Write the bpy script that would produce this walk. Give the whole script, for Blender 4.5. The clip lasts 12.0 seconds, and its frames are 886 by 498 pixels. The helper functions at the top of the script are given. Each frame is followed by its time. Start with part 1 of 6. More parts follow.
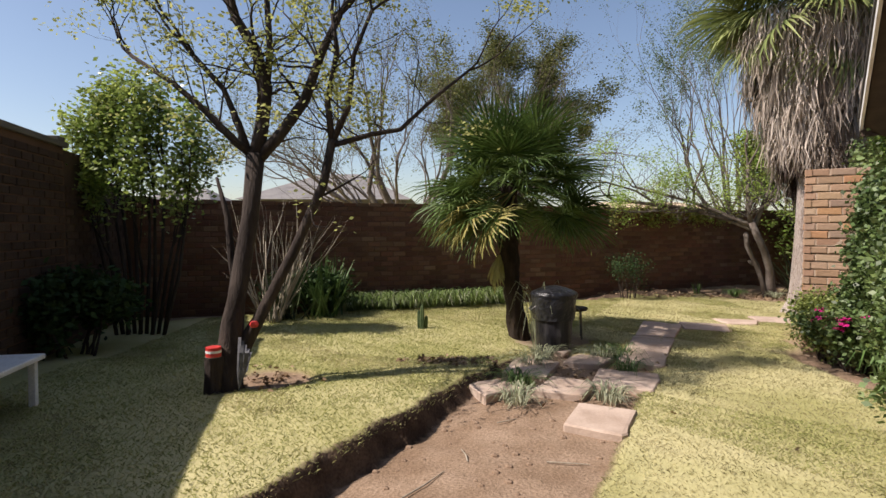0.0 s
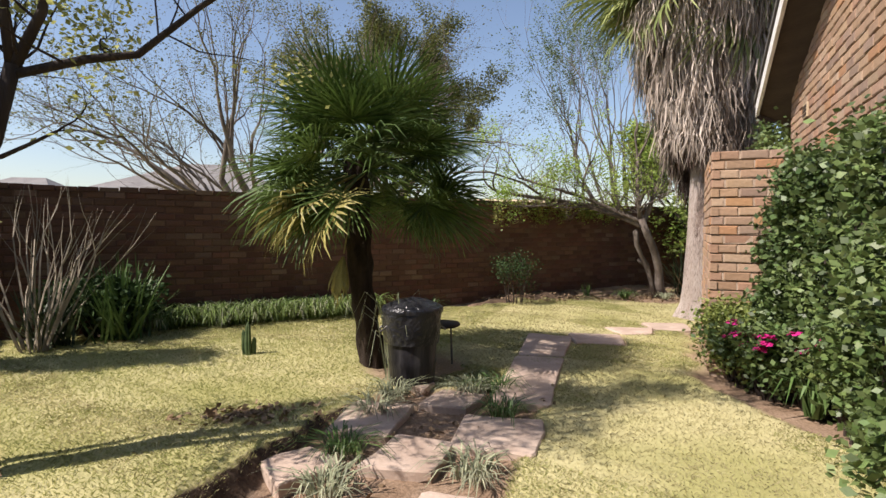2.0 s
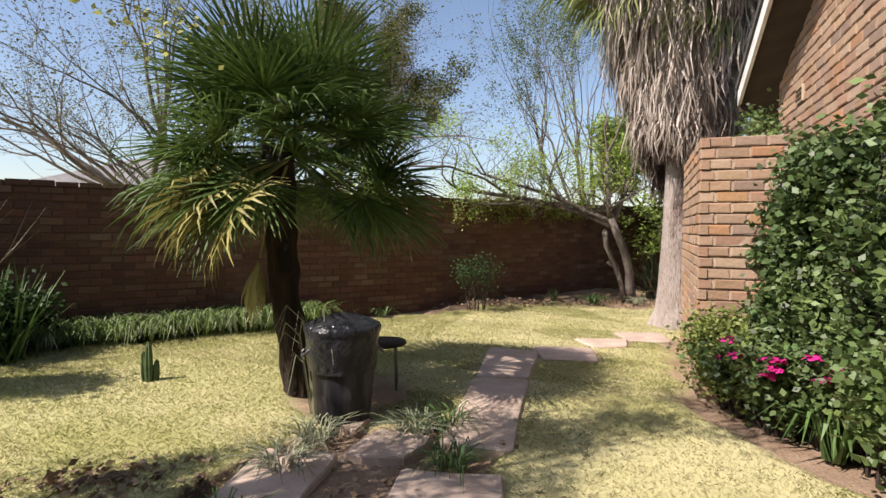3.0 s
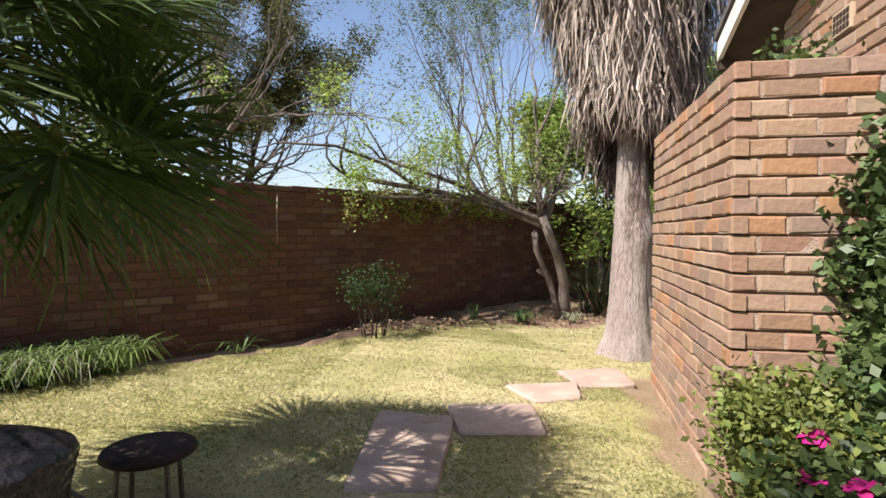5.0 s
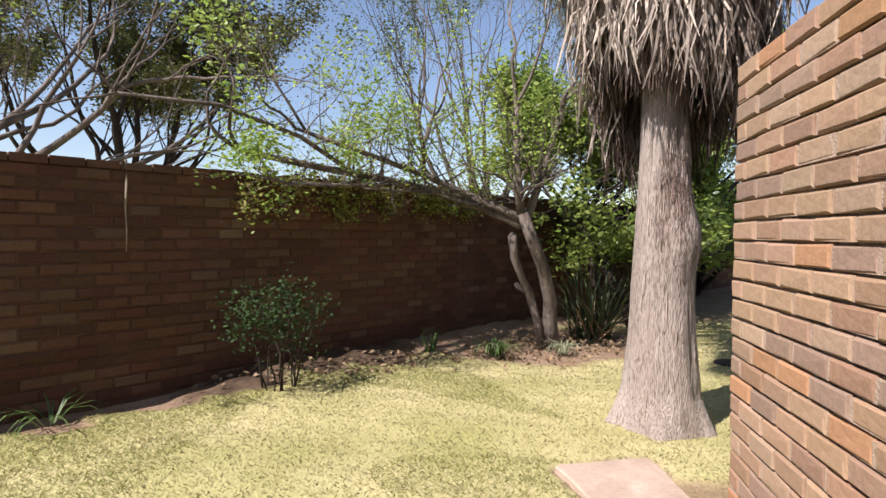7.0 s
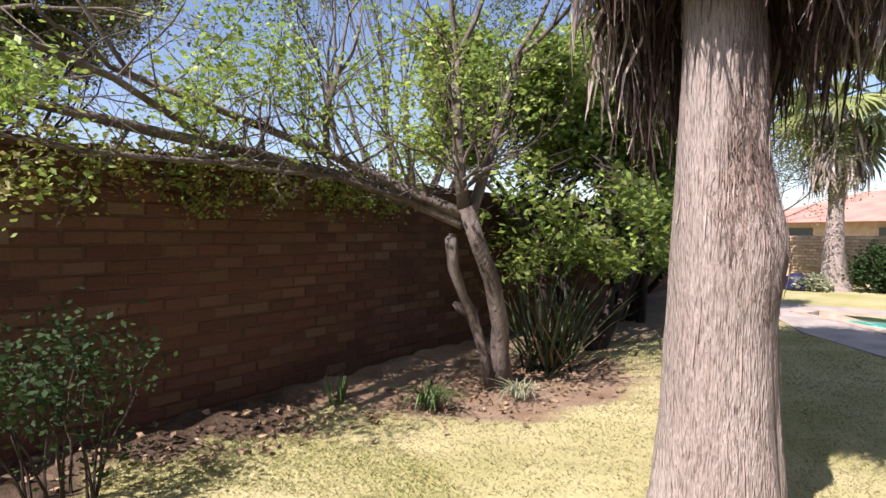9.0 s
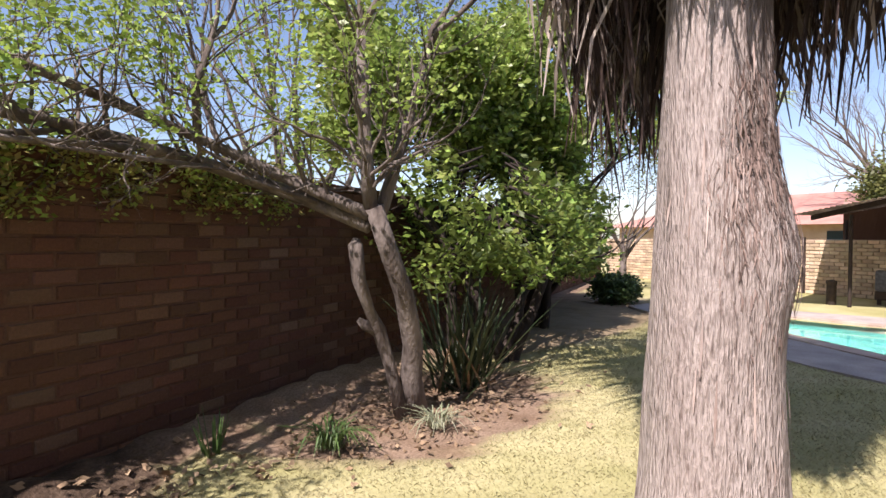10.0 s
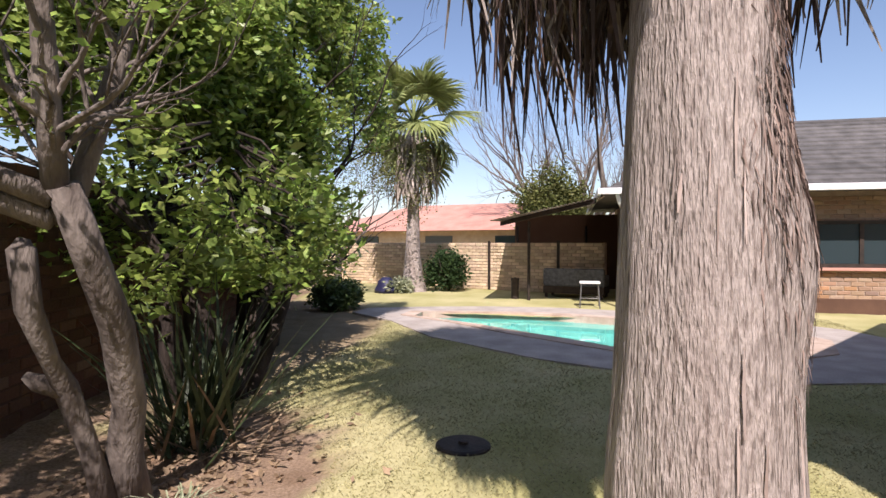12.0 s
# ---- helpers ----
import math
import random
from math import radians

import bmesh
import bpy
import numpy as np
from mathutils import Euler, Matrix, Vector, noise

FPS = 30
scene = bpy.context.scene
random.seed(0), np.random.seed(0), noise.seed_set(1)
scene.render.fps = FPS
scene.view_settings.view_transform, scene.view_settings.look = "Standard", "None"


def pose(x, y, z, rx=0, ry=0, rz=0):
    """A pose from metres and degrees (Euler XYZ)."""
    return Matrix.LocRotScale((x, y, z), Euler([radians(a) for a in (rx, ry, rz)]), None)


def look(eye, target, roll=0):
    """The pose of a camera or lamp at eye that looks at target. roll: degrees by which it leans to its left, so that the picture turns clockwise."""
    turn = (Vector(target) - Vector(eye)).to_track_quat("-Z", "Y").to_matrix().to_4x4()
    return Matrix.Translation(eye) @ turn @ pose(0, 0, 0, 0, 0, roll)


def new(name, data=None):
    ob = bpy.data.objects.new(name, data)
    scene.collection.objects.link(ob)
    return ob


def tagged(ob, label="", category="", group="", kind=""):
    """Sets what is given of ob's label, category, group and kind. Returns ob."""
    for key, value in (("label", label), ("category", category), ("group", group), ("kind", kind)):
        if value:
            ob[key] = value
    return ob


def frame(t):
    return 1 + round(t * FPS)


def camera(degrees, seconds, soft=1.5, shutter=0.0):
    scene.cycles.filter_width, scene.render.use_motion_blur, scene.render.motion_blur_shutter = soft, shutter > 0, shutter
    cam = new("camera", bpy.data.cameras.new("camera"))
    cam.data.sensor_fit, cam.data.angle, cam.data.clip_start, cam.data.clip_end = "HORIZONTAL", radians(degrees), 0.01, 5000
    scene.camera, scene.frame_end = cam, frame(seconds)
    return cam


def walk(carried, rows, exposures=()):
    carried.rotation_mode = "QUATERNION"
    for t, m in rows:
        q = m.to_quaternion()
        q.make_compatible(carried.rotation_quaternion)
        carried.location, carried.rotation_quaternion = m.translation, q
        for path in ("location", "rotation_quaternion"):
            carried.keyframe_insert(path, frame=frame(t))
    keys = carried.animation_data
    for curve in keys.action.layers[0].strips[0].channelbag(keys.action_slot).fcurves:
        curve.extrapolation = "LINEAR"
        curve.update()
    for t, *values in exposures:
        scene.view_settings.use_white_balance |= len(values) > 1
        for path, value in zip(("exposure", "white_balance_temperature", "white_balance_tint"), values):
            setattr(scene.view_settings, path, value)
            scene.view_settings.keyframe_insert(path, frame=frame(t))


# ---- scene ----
cam = camera(77.9, 12.0)
# seconds, x, y, z, yaw, pitch, lean to the left
ROWS = [
    (0.0, 0.003, -0.002, 1.398, -0.14, -2.09, 0.12),
    (0.5, 0.124, 0.331, 1.374, -2.08, -2.20, 0.14),
    (1.0, 0.313, 0.743, 1.365, -4.29, -2.24, 0.14),
    (1.5, 0.492, 1.176, 1.371, -6.83, -2.24, 0.22),
    (2.0, 0.691, 1.611, 1.352, -10.64, -2.21, 0.30),
    (2.5, 0.871, 1.988, 1.361, -12.10, -2.19, 0.33),
    (3.0, 1.058, 2.453, 1.341, -14.08, -2.13, 0.35),
    (5.0, 1.964, 4.435, 1.306, -22.58, -1.73, 0.22),
    (5.5, 2.233, 4.921, 1.287, -23.08, -1.82, 0.28),
    (6.0, 2.504, 5.389, 1.273, -24.59, -1.72, 0.32),
    (6.5, 2.777, 5.834, 1.296, -25.27, -1.65, 0.40),
    (8.5, 3.660, 7.453, 1.349, -29.50, -1.73, 0.35),
    (9.0, 3.829, 7.798, 1.335, -33.89, -1.53, 0.35),
    (9.5, 3.976, 8.093, 1.361, -38.91, -1.36, 0.32),
    (10.0, 4.118, 8.405, 1.345, -45.40, -1.12, 0.29),
    (10.5, 4.208, 8.669, 1.328, -53.16, -0.90, 0.26),
    (11.0, 4.333, 8.949, 1.328, -58.87, -0.75, 0.20),
    (11.5, 4.408, 9.122, 1.346, -65.30, -0.67, 0.10),
    (12.0, 4.631, 9.353, 1.321, -76.94, -0.51, 0.06),
]
walk(cam, [(t, pose(x, y, z, 90 + pitch, 0, yaw) @ pose(0, 0, 0, 0, 0, lean)) for t, x, y, z, yaw, pitch, lean in ROWS],
     [(0.0, 0.54, 6850, 16), (2.5, 0.76, 6800, 16), (5.5, 0.90, 6600, 17), (6.5, 0.80, 6600, 17), (8.5, 0.91, 6480, 22), (10.5, 0.93, 6460, 23), (12.0, 0.70, 6540, 21)])

# ---- light: low-noon sun from the side of the walled corner, clear sky ----
SUN_EL, SUN_DIR = 48.0, (-0.975, -0.22)
sun = new("sun", bpy.data.lights.new("sun", "SUN"))
sun.data.energy, sun.data.angle, sun.data.color = 4.8, radians(0.53), (1.0, 0.96, 0.90)
c_el = math.cos(radians(SUN_EL))
sun.matrix_world = look((SUN_DIR[0] * c_el * 40, SUN_DIR[1] * c_el * 40, math.sin(radians(SUN_EL)) * 40), (0, 0, 0))
world = bpy.data.worlds.new("sky")
scene.world = world
world.use_nodes = True
wn = world.node_tree.nodes
sky = wn.new("ShaderNodeTexSky")
sky.sky_type, sky.sun_disc = "NISHITA", False
sky.sun_elevation = radians(SUN_EL)
sky.sun_rotation = math.atan2(SUN_DIR[0], SUN_DIR[1])
sky.air_density, sky.dust_density, sky.ozone_density = 1.0, 0.9, 1.4
wn["Background"].inputs[1].default_value = 0.102
world.node_tree.links.new(sky.outputs[0], wn["Background"].inputs[0])


# ---- materials ----
def mat(name, c1, c2, scale=6.0, rough=0.85, bump=0.3, fine=70.0, vary=0.0, leaf=0.0, stretch=(1, 1, 1), metal=0.0, spec=0.3, hue=0.0, dirt=None, dist=0.01, grain=0.28, palette=()):
    """Two-scale procedural surface: broad patches from c1 to c2, fine grain and relief; vary: brightness from piece to piece; leaf: light let through; dirt: (colour, scale, amount)."""
    m = bpy.data.materials.new(name)
    m.use_nodes = True
    n, l = m.node_tree.nodes, m.node_tree.links
    bsdf = n["Principled BSDF"]
    tc, mp = n.new("ShaderNodeTexCoord"), n.new("ShaderNodeMapping")
    l.new(tc.outputs["Object"], mp.inputs[0])
    mp.inputs["Scale"].default_value = stretch
    big, small = n.new("ShaderNodeTexNoise"), n.new("ShaderNodeTexNoise")
    for t, s, d in ((big, scale, 4.0), (small, fine, 3.0)):
        t.inputs["Scale"].default_value, t.inputs["Detail"].default_value = s, d
        l.new(mp.outputs[0], t.inputs["Vector"])
    ramp = n.new("ShaderNodeValToRGB")
    ramp.color_ramp.elements[0].position, ramp.color_ramp.elements[1].position = 0.32, 0.68
    ramp.color_ramp.elements[0].color, ramp.color_ramp.elements[1].color = (*c1, 1), (*c2, 1)
    l.new(big.outputs[0], ramp.inputs[0])
    col = ramp.outputs[0]
    if dirt:
        dn, dr, mx = n.new("ShaderNodeTexNoise"), n.new("ShaderNodeValToRGB"), n.new("ShaderNodeMixRGB")
        dn.inputs["Scale"].default_value, dn.inputs["Detail"].default_value = dirt[1], 6.0
        l.new(mp.outputs[0], dn.inputs["Vector"])
        dr.color_ramp.elements[0].position, dr.color_ramp.elements[1].position = 0.5, 0.7
        dr.color_ramp.elements[1].color = (dirt[2], dirt[2], dirt[2], 1)
        l.new(dn.outputs[0], dr.inputs[0])
        l.new(dr.outputs[0], mx.inputs[0])
        l.new(col, mx.inputs[1])
        mx.inputs[2].default_value = (*dirt[0], 1)
        col = mx.outputs[0]
    if palette:
        oi, ge, ad, wn, pr, pm = n.new("ShaderNodeObjectInfo"), n.new("ShaderNodeNewGeometry"), n.new("ShaderNodeMath"), n.new("ShaderNodeTexWhiteNoise"), n.new("ShaderNodeValToRGB"), n.new("ShaderNodeMixRGB")
        l.new(oi.outputs["Random"], ad.inputs[0])
        l.new(ge.outputs["Random Per Island"], ad.inputs[1])
        wn.noise_dimensions = "1D"
        l.new(ad.outputs[0], wn.inputs["W"])
        pr.color_ramp.interpolation = "CONSTANT"
        for i, c in enumerate(palette):
            e = pr.color_ramp.elements[i] if i < 2 else pr.color_ramp.elements.new(1.0)
            e.position, e.color = i / len(palette), (*c, 1)
        l.new(wn.outputs["Value"], pr.inputs[0])
        pm.inputs[0].default_value = 0.72
        l.new(col, pm.inputs[1])
        l.new(pr.outputs[0], pm.inputs[2])
        col = pm.outputs[0]
    hsv, mul = n.new("ShaderNodeHueSaturation"), n.new("ShaderNodeMapRange")
    mul.inputs["To Min"].default_value, mul.inputs["To Max"].default_value = 1 - grain, 1 + grain
    l.new(small.outputs[0], mul.inputs["Value"])
    val = mul.outputs[0]
    if vary:
        info, geo = n.new("ShaderNodeObjectInfo"), n.new("ShaderNodeNewGeometry")
        add, fr, rg, tm = (n.new("ShaderNodeMath") for _ in range(3)), None, n.new("ShaderNodeMapRange"), n.new("ShaderNodeMath")
        add, fr, h2 = add
        add.operation, fr.operation, tm.operation = "ADD", "FRACT", "MULTIPLY"
        l.new(info.outputs["Random"], add.inputs[0])
        l.new(geo.outputs["Random Per Island"], add.inputs[1])
        l.new(add.outputs[0], fr.inputs[0])
        rg.inputs["To Min"].default_value, rg.inputs["To Max"].default_value = 1 - vary, 1 + vary
        l.new(fr.outputs[0], rg.inputs["Value"])
        l.new(rg.outputs[0], tm.inputs[0])
        l.new(val, tm.inputs[1])
        val = tm.outputs[0]
        if hue:
            h2.operation = "MULTIPLY_ADD"
            wn2 = n.new("ShaderNodeTexWhiteNoise")
            wn2.noise_dimensions = "1D"
            l.new(fr.outputs[0], wn2.inputs["W"])
            l.new(wn2.outputs["Value"], h2.inputs[0])
            h2.inputs[1].default_value, h2.inputs[2].default_value = hue, 0.5 - hue / 2
            l.new(h2.outputs[0], hsv.inputs["Hue"])
    l.new(val, hsv.inputs["Value"])
    l.new(col, hsv.inputs["Color"])
    l.new(hsv.outputs[0], bsdf.inputs["Base Color"])
    bsdf.inputs["Roughness"].default_value, bsdf.inputs["Metallic"].default_value = rough, metal
    bsdf.inputs["Specular IOR Level"].default_value = spec
    if bump:
        b = n.new("ShaderNodeBump")
        b.inputs["Strength"].default_value, b.inputs["Distance"].default_value = bump, dist
        l.new(small.outputs[0], b.inputs["Height"])
        l.new(b.outputs[0], bsdf.inputs["Normal"])
    if leaf:
        tr, mix = n.new("ShaderNodeBsdfTranslucent"), n.new("ShaderNodeMixShader")
        l.new(hsv.outputs[0], tr.inputs["Color"])
        mix.inputs[0].default_value = leaf
        l.new(bsdf.outputs[0], mix.inputs[1])
        l.new(tr.outputs[0], mix.inputs[2])
        l.new(mix.outputs[0], n["Material Output"].inputs[0])
    return m


M_BRICK = mat("tan_brown_clinker_brick", (0.29, 0.18, 0.115), (0.38, 0.255, 0.17), 7, 0.9, 0.45, 38, vary=0.12, hue=0.015, grain=0.2, dirt=((0.19, 0.14, 0.11), 7, 0.65), palette=((0.34, 0.225, 0.15), (0.315, 0.19, 0.12), (0.35, 0.245, 0.165), (0.255, 0.18, 0.135), (0.325, 0.21, 0.135), (0.38, 0.195, 0.095), (0.36, 0.26, 0.18), (0.29, 0.185, 0.125), (0.225, 0.16, 0.125), (0.335, 0.22, 0.145), (0.33, 0.205, 0.13), (0.35, 0.23, 0.15)))
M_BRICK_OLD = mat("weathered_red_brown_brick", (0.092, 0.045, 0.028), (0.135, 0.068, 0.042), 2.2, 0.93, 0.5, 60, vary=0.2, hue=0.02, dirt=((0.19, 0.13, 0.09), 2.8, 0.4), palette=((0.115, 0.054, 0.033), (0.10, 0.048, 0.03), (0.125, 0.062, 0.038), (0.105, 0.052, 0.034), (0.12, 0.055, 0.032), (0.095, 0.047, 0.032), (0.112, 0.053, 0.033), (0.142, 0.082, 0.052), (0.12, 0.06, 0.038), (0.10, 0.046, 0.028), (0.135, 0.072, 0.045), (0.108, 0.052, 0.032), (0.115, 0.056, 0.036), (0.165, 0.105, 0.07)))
# old brick at half tone; the left wall's deep shade is put into its colour
M_BRICK_SHADE = mat("shade_dark_brick", (0.045, 0.026, 0.018), (0.07, 0.041, 0.028), 2.2, 0.95, 0.5, 60, vary=0.25, dirt=((0.09, 0.065, 0.05), 2.8, 0.3))
M_MORTAR = mat("sandy_mortar", (0.34, 0.245, 0.18), (0.43, 0.33, 0.25), 8, 0.95, 0.6, 90)
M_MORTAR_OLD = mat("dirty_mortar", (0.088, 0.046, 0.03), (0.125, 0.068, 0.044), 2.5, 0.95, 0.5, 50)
M_PALE_BRICK = mat("pale_buff_brick", (0.50, 0.37, 0.24), (0.62, 0.48, 0.33), 4, 0.9, 0.4, 70, vary=0.25, hue=0.02)
M_SLAB = mat("pinkish_sandstone_slab", (0.37, 0.275, 0.215), (0.50, 0.39, 0.315), 3.0, 0.92, 0.4, 45, vary=0.1, dirt=((0.27, 0.19, 0.14), 4, 0.5), grain=0.16)
M_PAVING = mat("pale_pool_paving", (0.30, 0.26, 0.23), (0.42, 0.37, 0.33), 2.5, 0.9, 0.3, 50, vary=0.08)
M_BARK = mat("dark_tree_bark", (0.024, 0.017, 0.014), (0.055, 0.041, 0.033), 9, 0.95, 0.8, 45, stretch=(1, 1, 0.25), dist=0.02)
M_BARK_GREY = mat("grey_brown_bark", (0.085, 0.066, 0.055), (0.21, 0.175, 0.15), 7, 0.95, 0.8, 45, stretch=(1, 1, 0.35), dist=0.02)
M_TWIG = mat("pale_bare_twig", (0.24, 0.20, 0.15), (0.36, 0.31, 0.24), 12, 0.9, 0.3, 60)
M_PALM_BARK = mat("grey_pink_palm_bark", (0.33, 0.27, 0.235), (0.50, 0.43, 0.385), 4, 0.95, 1.0, 150, stretch=(1, 1, 0.15), dist=0.02, dirt=((0.12, 0.085, 0.068), 105, 0.8), grain=0.36)
M_FIBRE = mat("loose_palm_bark_fibre", (0.26, 0.185, 0.15), (0.44, 0.36, 0.315), 12, 0.95, 0.5, 60, vary=0.35, stretch=(1, 1, 0.2))
M_FIBRE_DARK = mat("dark_brown_bark_fibre", (0.10, 0.066, 0.052), (0.24, 0.175, 0.145), 12, 0.95, 0.5, 60, vary=0.4, stretch=(1, 1, 0.2))
M_PALM_FIBRE = mat("dark_fibrous_palm_stem", (0.02, 0.014, 0.01), (0.05, 0.034, 0.024), 14, 0.95, 1.0, 60, stretch=(1, 1, 0.3), dist=0.02)
M_FAN = mat("dark_green_fan_leaf", (0.05, 0.095, 0.022), (0.125, 0.18, 0.045), 2, 0.55, 0.1, 40, vary=0.35, leaf=0.2, spec=0.3)
M_FAN_YELLOW = mat("yellowing_fan_leaf", (0.26, 0.24, 0.07), (0.36, 0.31, 0.11), 3, 0.5, 0.1, 40, vary=0.25, leaf=0.25)
M_FAN_GREEN = mat("fresh_green_fan_leaf", (0.15, 0.195, 0.06), (0.30, 0.325, 0.125), 2, 0.5, 0.1, 40, vary=0.35, leaf=0.3)
M_THATCH = mat("dry_grey_palm_skirt", (0.22, 0.175, 0.14), (0.50, 0.43, 0.37), 3, 0.85, 0.4, 50, vary=0.5, leaf=0.1, stretch=(1, 1, 0.3))
M_LEAF = mat("mid_green_leaf", (0.06, 0.10, 0.03), (0.125, 0.175, 0.055), 1.5, 0.5, 0.1, 50, vary=0.5, leaf=0.24, hue=0.03, spec=0.5)
M_LEAF_PALE = mat("pale_yellow_new_leaf", (0.30, 0.33, 0.09), (0.45, 0.44, 0.16), 1.5, 0.55, 0.1, 50, vary=0.3, leaf=0.45)
M_LEAF_YOUNG = mat("young_yellow_green_leaf", (0.23, 0.35, 0.06), (0.36, 0.46, 0.11), 1.5, 0.45, 0.1, 50, vary=0.3, leaf=0.45, hue=0.03, spec=0.4)
M_LEAF_EVER = mat("bright_evergreen_leaf", (0.16, 0.23, 0.05), (0.28, 0.34, 0.09), 1.5, 0.34, 0.1, 50, vary=0.5, leaf=0.5, hue=0.035, spec=0.5)
M_LEAF_DARK = mat("dark_dull_leaf", (0.02, 0.042, 0.013), (0.045, 0.08, 0.025), 1.2, 0.7, 0.1, 50, vary=0.4, leaf=0.15, spec=0.2)
M_LEAF_HEDGE = mat("yellowish_hedge_leaf", (0.13, 0.17, 0.04), (0.24, 0.27, 0.075), 4, 0.5, 0.1, 50, vary=0.45, leaf=0.3, hue=0.03)
M_LEAF_CREEPER = mat("yellowing_creeper_leaf", (0.19, 0.19, 0.055), (0.34, 0.29, 0.09), 4, 0.55, 0.1, 50, vary=0.4, leaf=0.3, hue=0.03)
M_LEAF_OLIVE = mat("olive_leaf", (0.085, 0.105, 0.03), (0.16, 0.16, 0.05), 1.0, 0.55, 0.1, 40, vary=0.45, leaf=0.25, hue=0.03)
M_LEAF_DRY = mat("dry_leaf_litter", (0.17, 0.11, 0.065), (0.33, 0.24, 0.15), 3, 0.9, 0.1, 50, vary=0.4)
M_STRAP = mat("strap_leaf_green", (0.055, 0.11, 0.03), (0.12, 0.18, 0.055), 2, 0.45, 0.1, 40, vary=0.4, leaf=0.2)
M_CLOD = mat("crumbled_brown_soil", (0.2, 0.13, 0.085), (0.3, 0.21, 0.145), 20, 0.95, 0.5, 120)
M_RAG = mat("grey_cotton_cloth", (0.08, 0.08, 0.085), (0.15, 0.15, 0.16), 14, 0.95, 0.4, 90)
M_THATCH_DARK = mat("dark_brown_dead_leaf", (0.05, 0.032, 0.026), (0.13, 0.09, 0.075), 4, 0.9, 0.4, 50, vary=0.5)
M_EDGING = mat("light_green_edging_leaf", (0.11, 0.18, 0.045), (0.20, 0.26, 0.08), 2, 0.5, 0.1, 40, vary=0.4, leaf=0.25)
M_STRAP_PALE = mat("pale_striped_strap_leaf", (0.24, 0.27, 0.16), (0.38, 0.38, 0.26), 2, 0.55, 0.1, 40, vary=0.4, leaf=0.2)
M_STRAP_DARK = mat("sword_leaf_dark", (0.03, 0.05, 0.02), (0.075, 0.09, 0.04), 2, 0.5, 0.1, 40, vary=0.5, leaf=0.15)
M_GRASS = mat("dry_winter_lawn_blade", (0.35, 0.325, 0.155), (0.54, 0.485, 0.28), 1.8, 0.85, 0.0, 30, vary=0.14, leaf=0.42, grain=0.14, dirt=((0.25, 0.21, 0.11), 4, 0.6))
M_GRASS_GREEN = mat("greener_lawn_blade", (0.30, 0.32, 0.11), (0.46, 0.45, 0.20), 1.8, 0.85, 0.0, 30, vary=0.14, leaf=0.42, grain=0.14, dirt=((0.25, 0.23, 0.105), 4, 0.45))
M_FLOWER = mat("magenta_petal", (0.50, 0.015, 0.16), (0.68, 0.04, 0.30), 8, 0.6, 0.1, 50, vary=0.2, leaf=0.3)
M_WHITE = mat("white_gloss_paint", (0.72, 0.72, 0.70), (0.82, 0.81, 0.79), 3, 0.4, 0.1, 60, dirt=((0.5, 0.46, 0.4), 5, 0.4))
M_SOFFIT = mat("dark_stained_boarding", (0.035, 0.022, 0.016), (0.06, 0.04, 0.028), 6, 0.7, 0.4, 50, stretch=(1, 0.2, 1))
M_ROOF = mat("dark_grey_roof_tile", (0.075, 0.07, 0.066), (0.13, 0.12, 0.115), 4, 0.8, 0.3, 60, vary=0.2)
M_ROOF_RED = mat("faded_red_roof_sheet", (0.42, 0.20, 0.155), (0.52, 0.28, 0.22), 1.5, 0.8, 0.2, 40)
M_ROOF_GREY = mat("hazy_grey_roof", (0.16, 0.15, 0.145), (0.22, 0.205, 0.195), 1.5, 0.85, 0.2, 30)
M_PLASTER = mat("grey_brown_wall_paint", (0.11, 0.095, 0.08), (0.15, 0.13, 0.11), 2.5, 0.9, 0.3, 60)
M_BLACK_BAG = mat("black_plastic_bag", (0.012, 0.012, 0.014), (0.03, 0.03, 0.034), 6, 0.28, 0.8, 22, dist=0.03, spec=0.5)
M_BIN = mat("dark_worn_bin_steel", (0.018, 0.017, 0.02), (0.05, 0.046, 0.05), 7, 0.42, 0.5, 40, metal=0.3, stretch=(1, 1, 0.12), dirt=((0.16, 0.15, 0.145), 9, 0.5))
M_STEEL = mat("dull_galvanised_steel", (0.13, 0.125, 0.12), (0.22, 0.21, 0.2), 5, 0.5, 0.3, 60, metal=0.75, dirt=((0.05, 0.04, 0.035), 4, 0.6))
M_DARK_METAL = mat("dark_rusty_iron", (0.035, 0.028, 0.024), (0.07, 0.05, 0.04), 10, 0.65, 0.4, 60, metal=0.5)
M_WOOD = mat("grey_weathered_wood", (0.12, 0.095, 0.075), (0.2, 0.165, 0.135), 6, 0.85, 0.5, 60, stretch=(1, 1, 0.2))
M_RED = mat("red_painted_metal", (0.45, 0.03, 0.025), (0.55, 0.05, 0.04), 5, 0.45, 0.1, 50)
M_CACTUS = mat("cactus_green", (0.05, 0.085, 0.035), (0.10, 0.14, 0.06), 12, 0.6, 0.4, 60)
M_POOL = mat("turquoise_pool_lining", (0.10, 0.40, 0.37), (0.16, 0.48, 0.43), 2, 0.5, 0.1, 40)
M_BLUE = mat("dark_blue_plastic", (0.018, 0.018, 0.05), (0.03, 0.03, 0.075), 4, 0.5, 0.1, 40)


def glass(name, tint, rough=0.0):
    m = bpy.data.materials.new(name)
    m.use_nodes = True
    b = m.node_tree.nodes["Principled BSDF"]
    b.inputs["Base Color"].default_value = (*tint, 1)
    b.inputs["Transmission Weight"].default_value, b.inputs["Roughness"].default_value, b.inputs["IOR"].default_value = 1.0, rough, 1.33
    return m


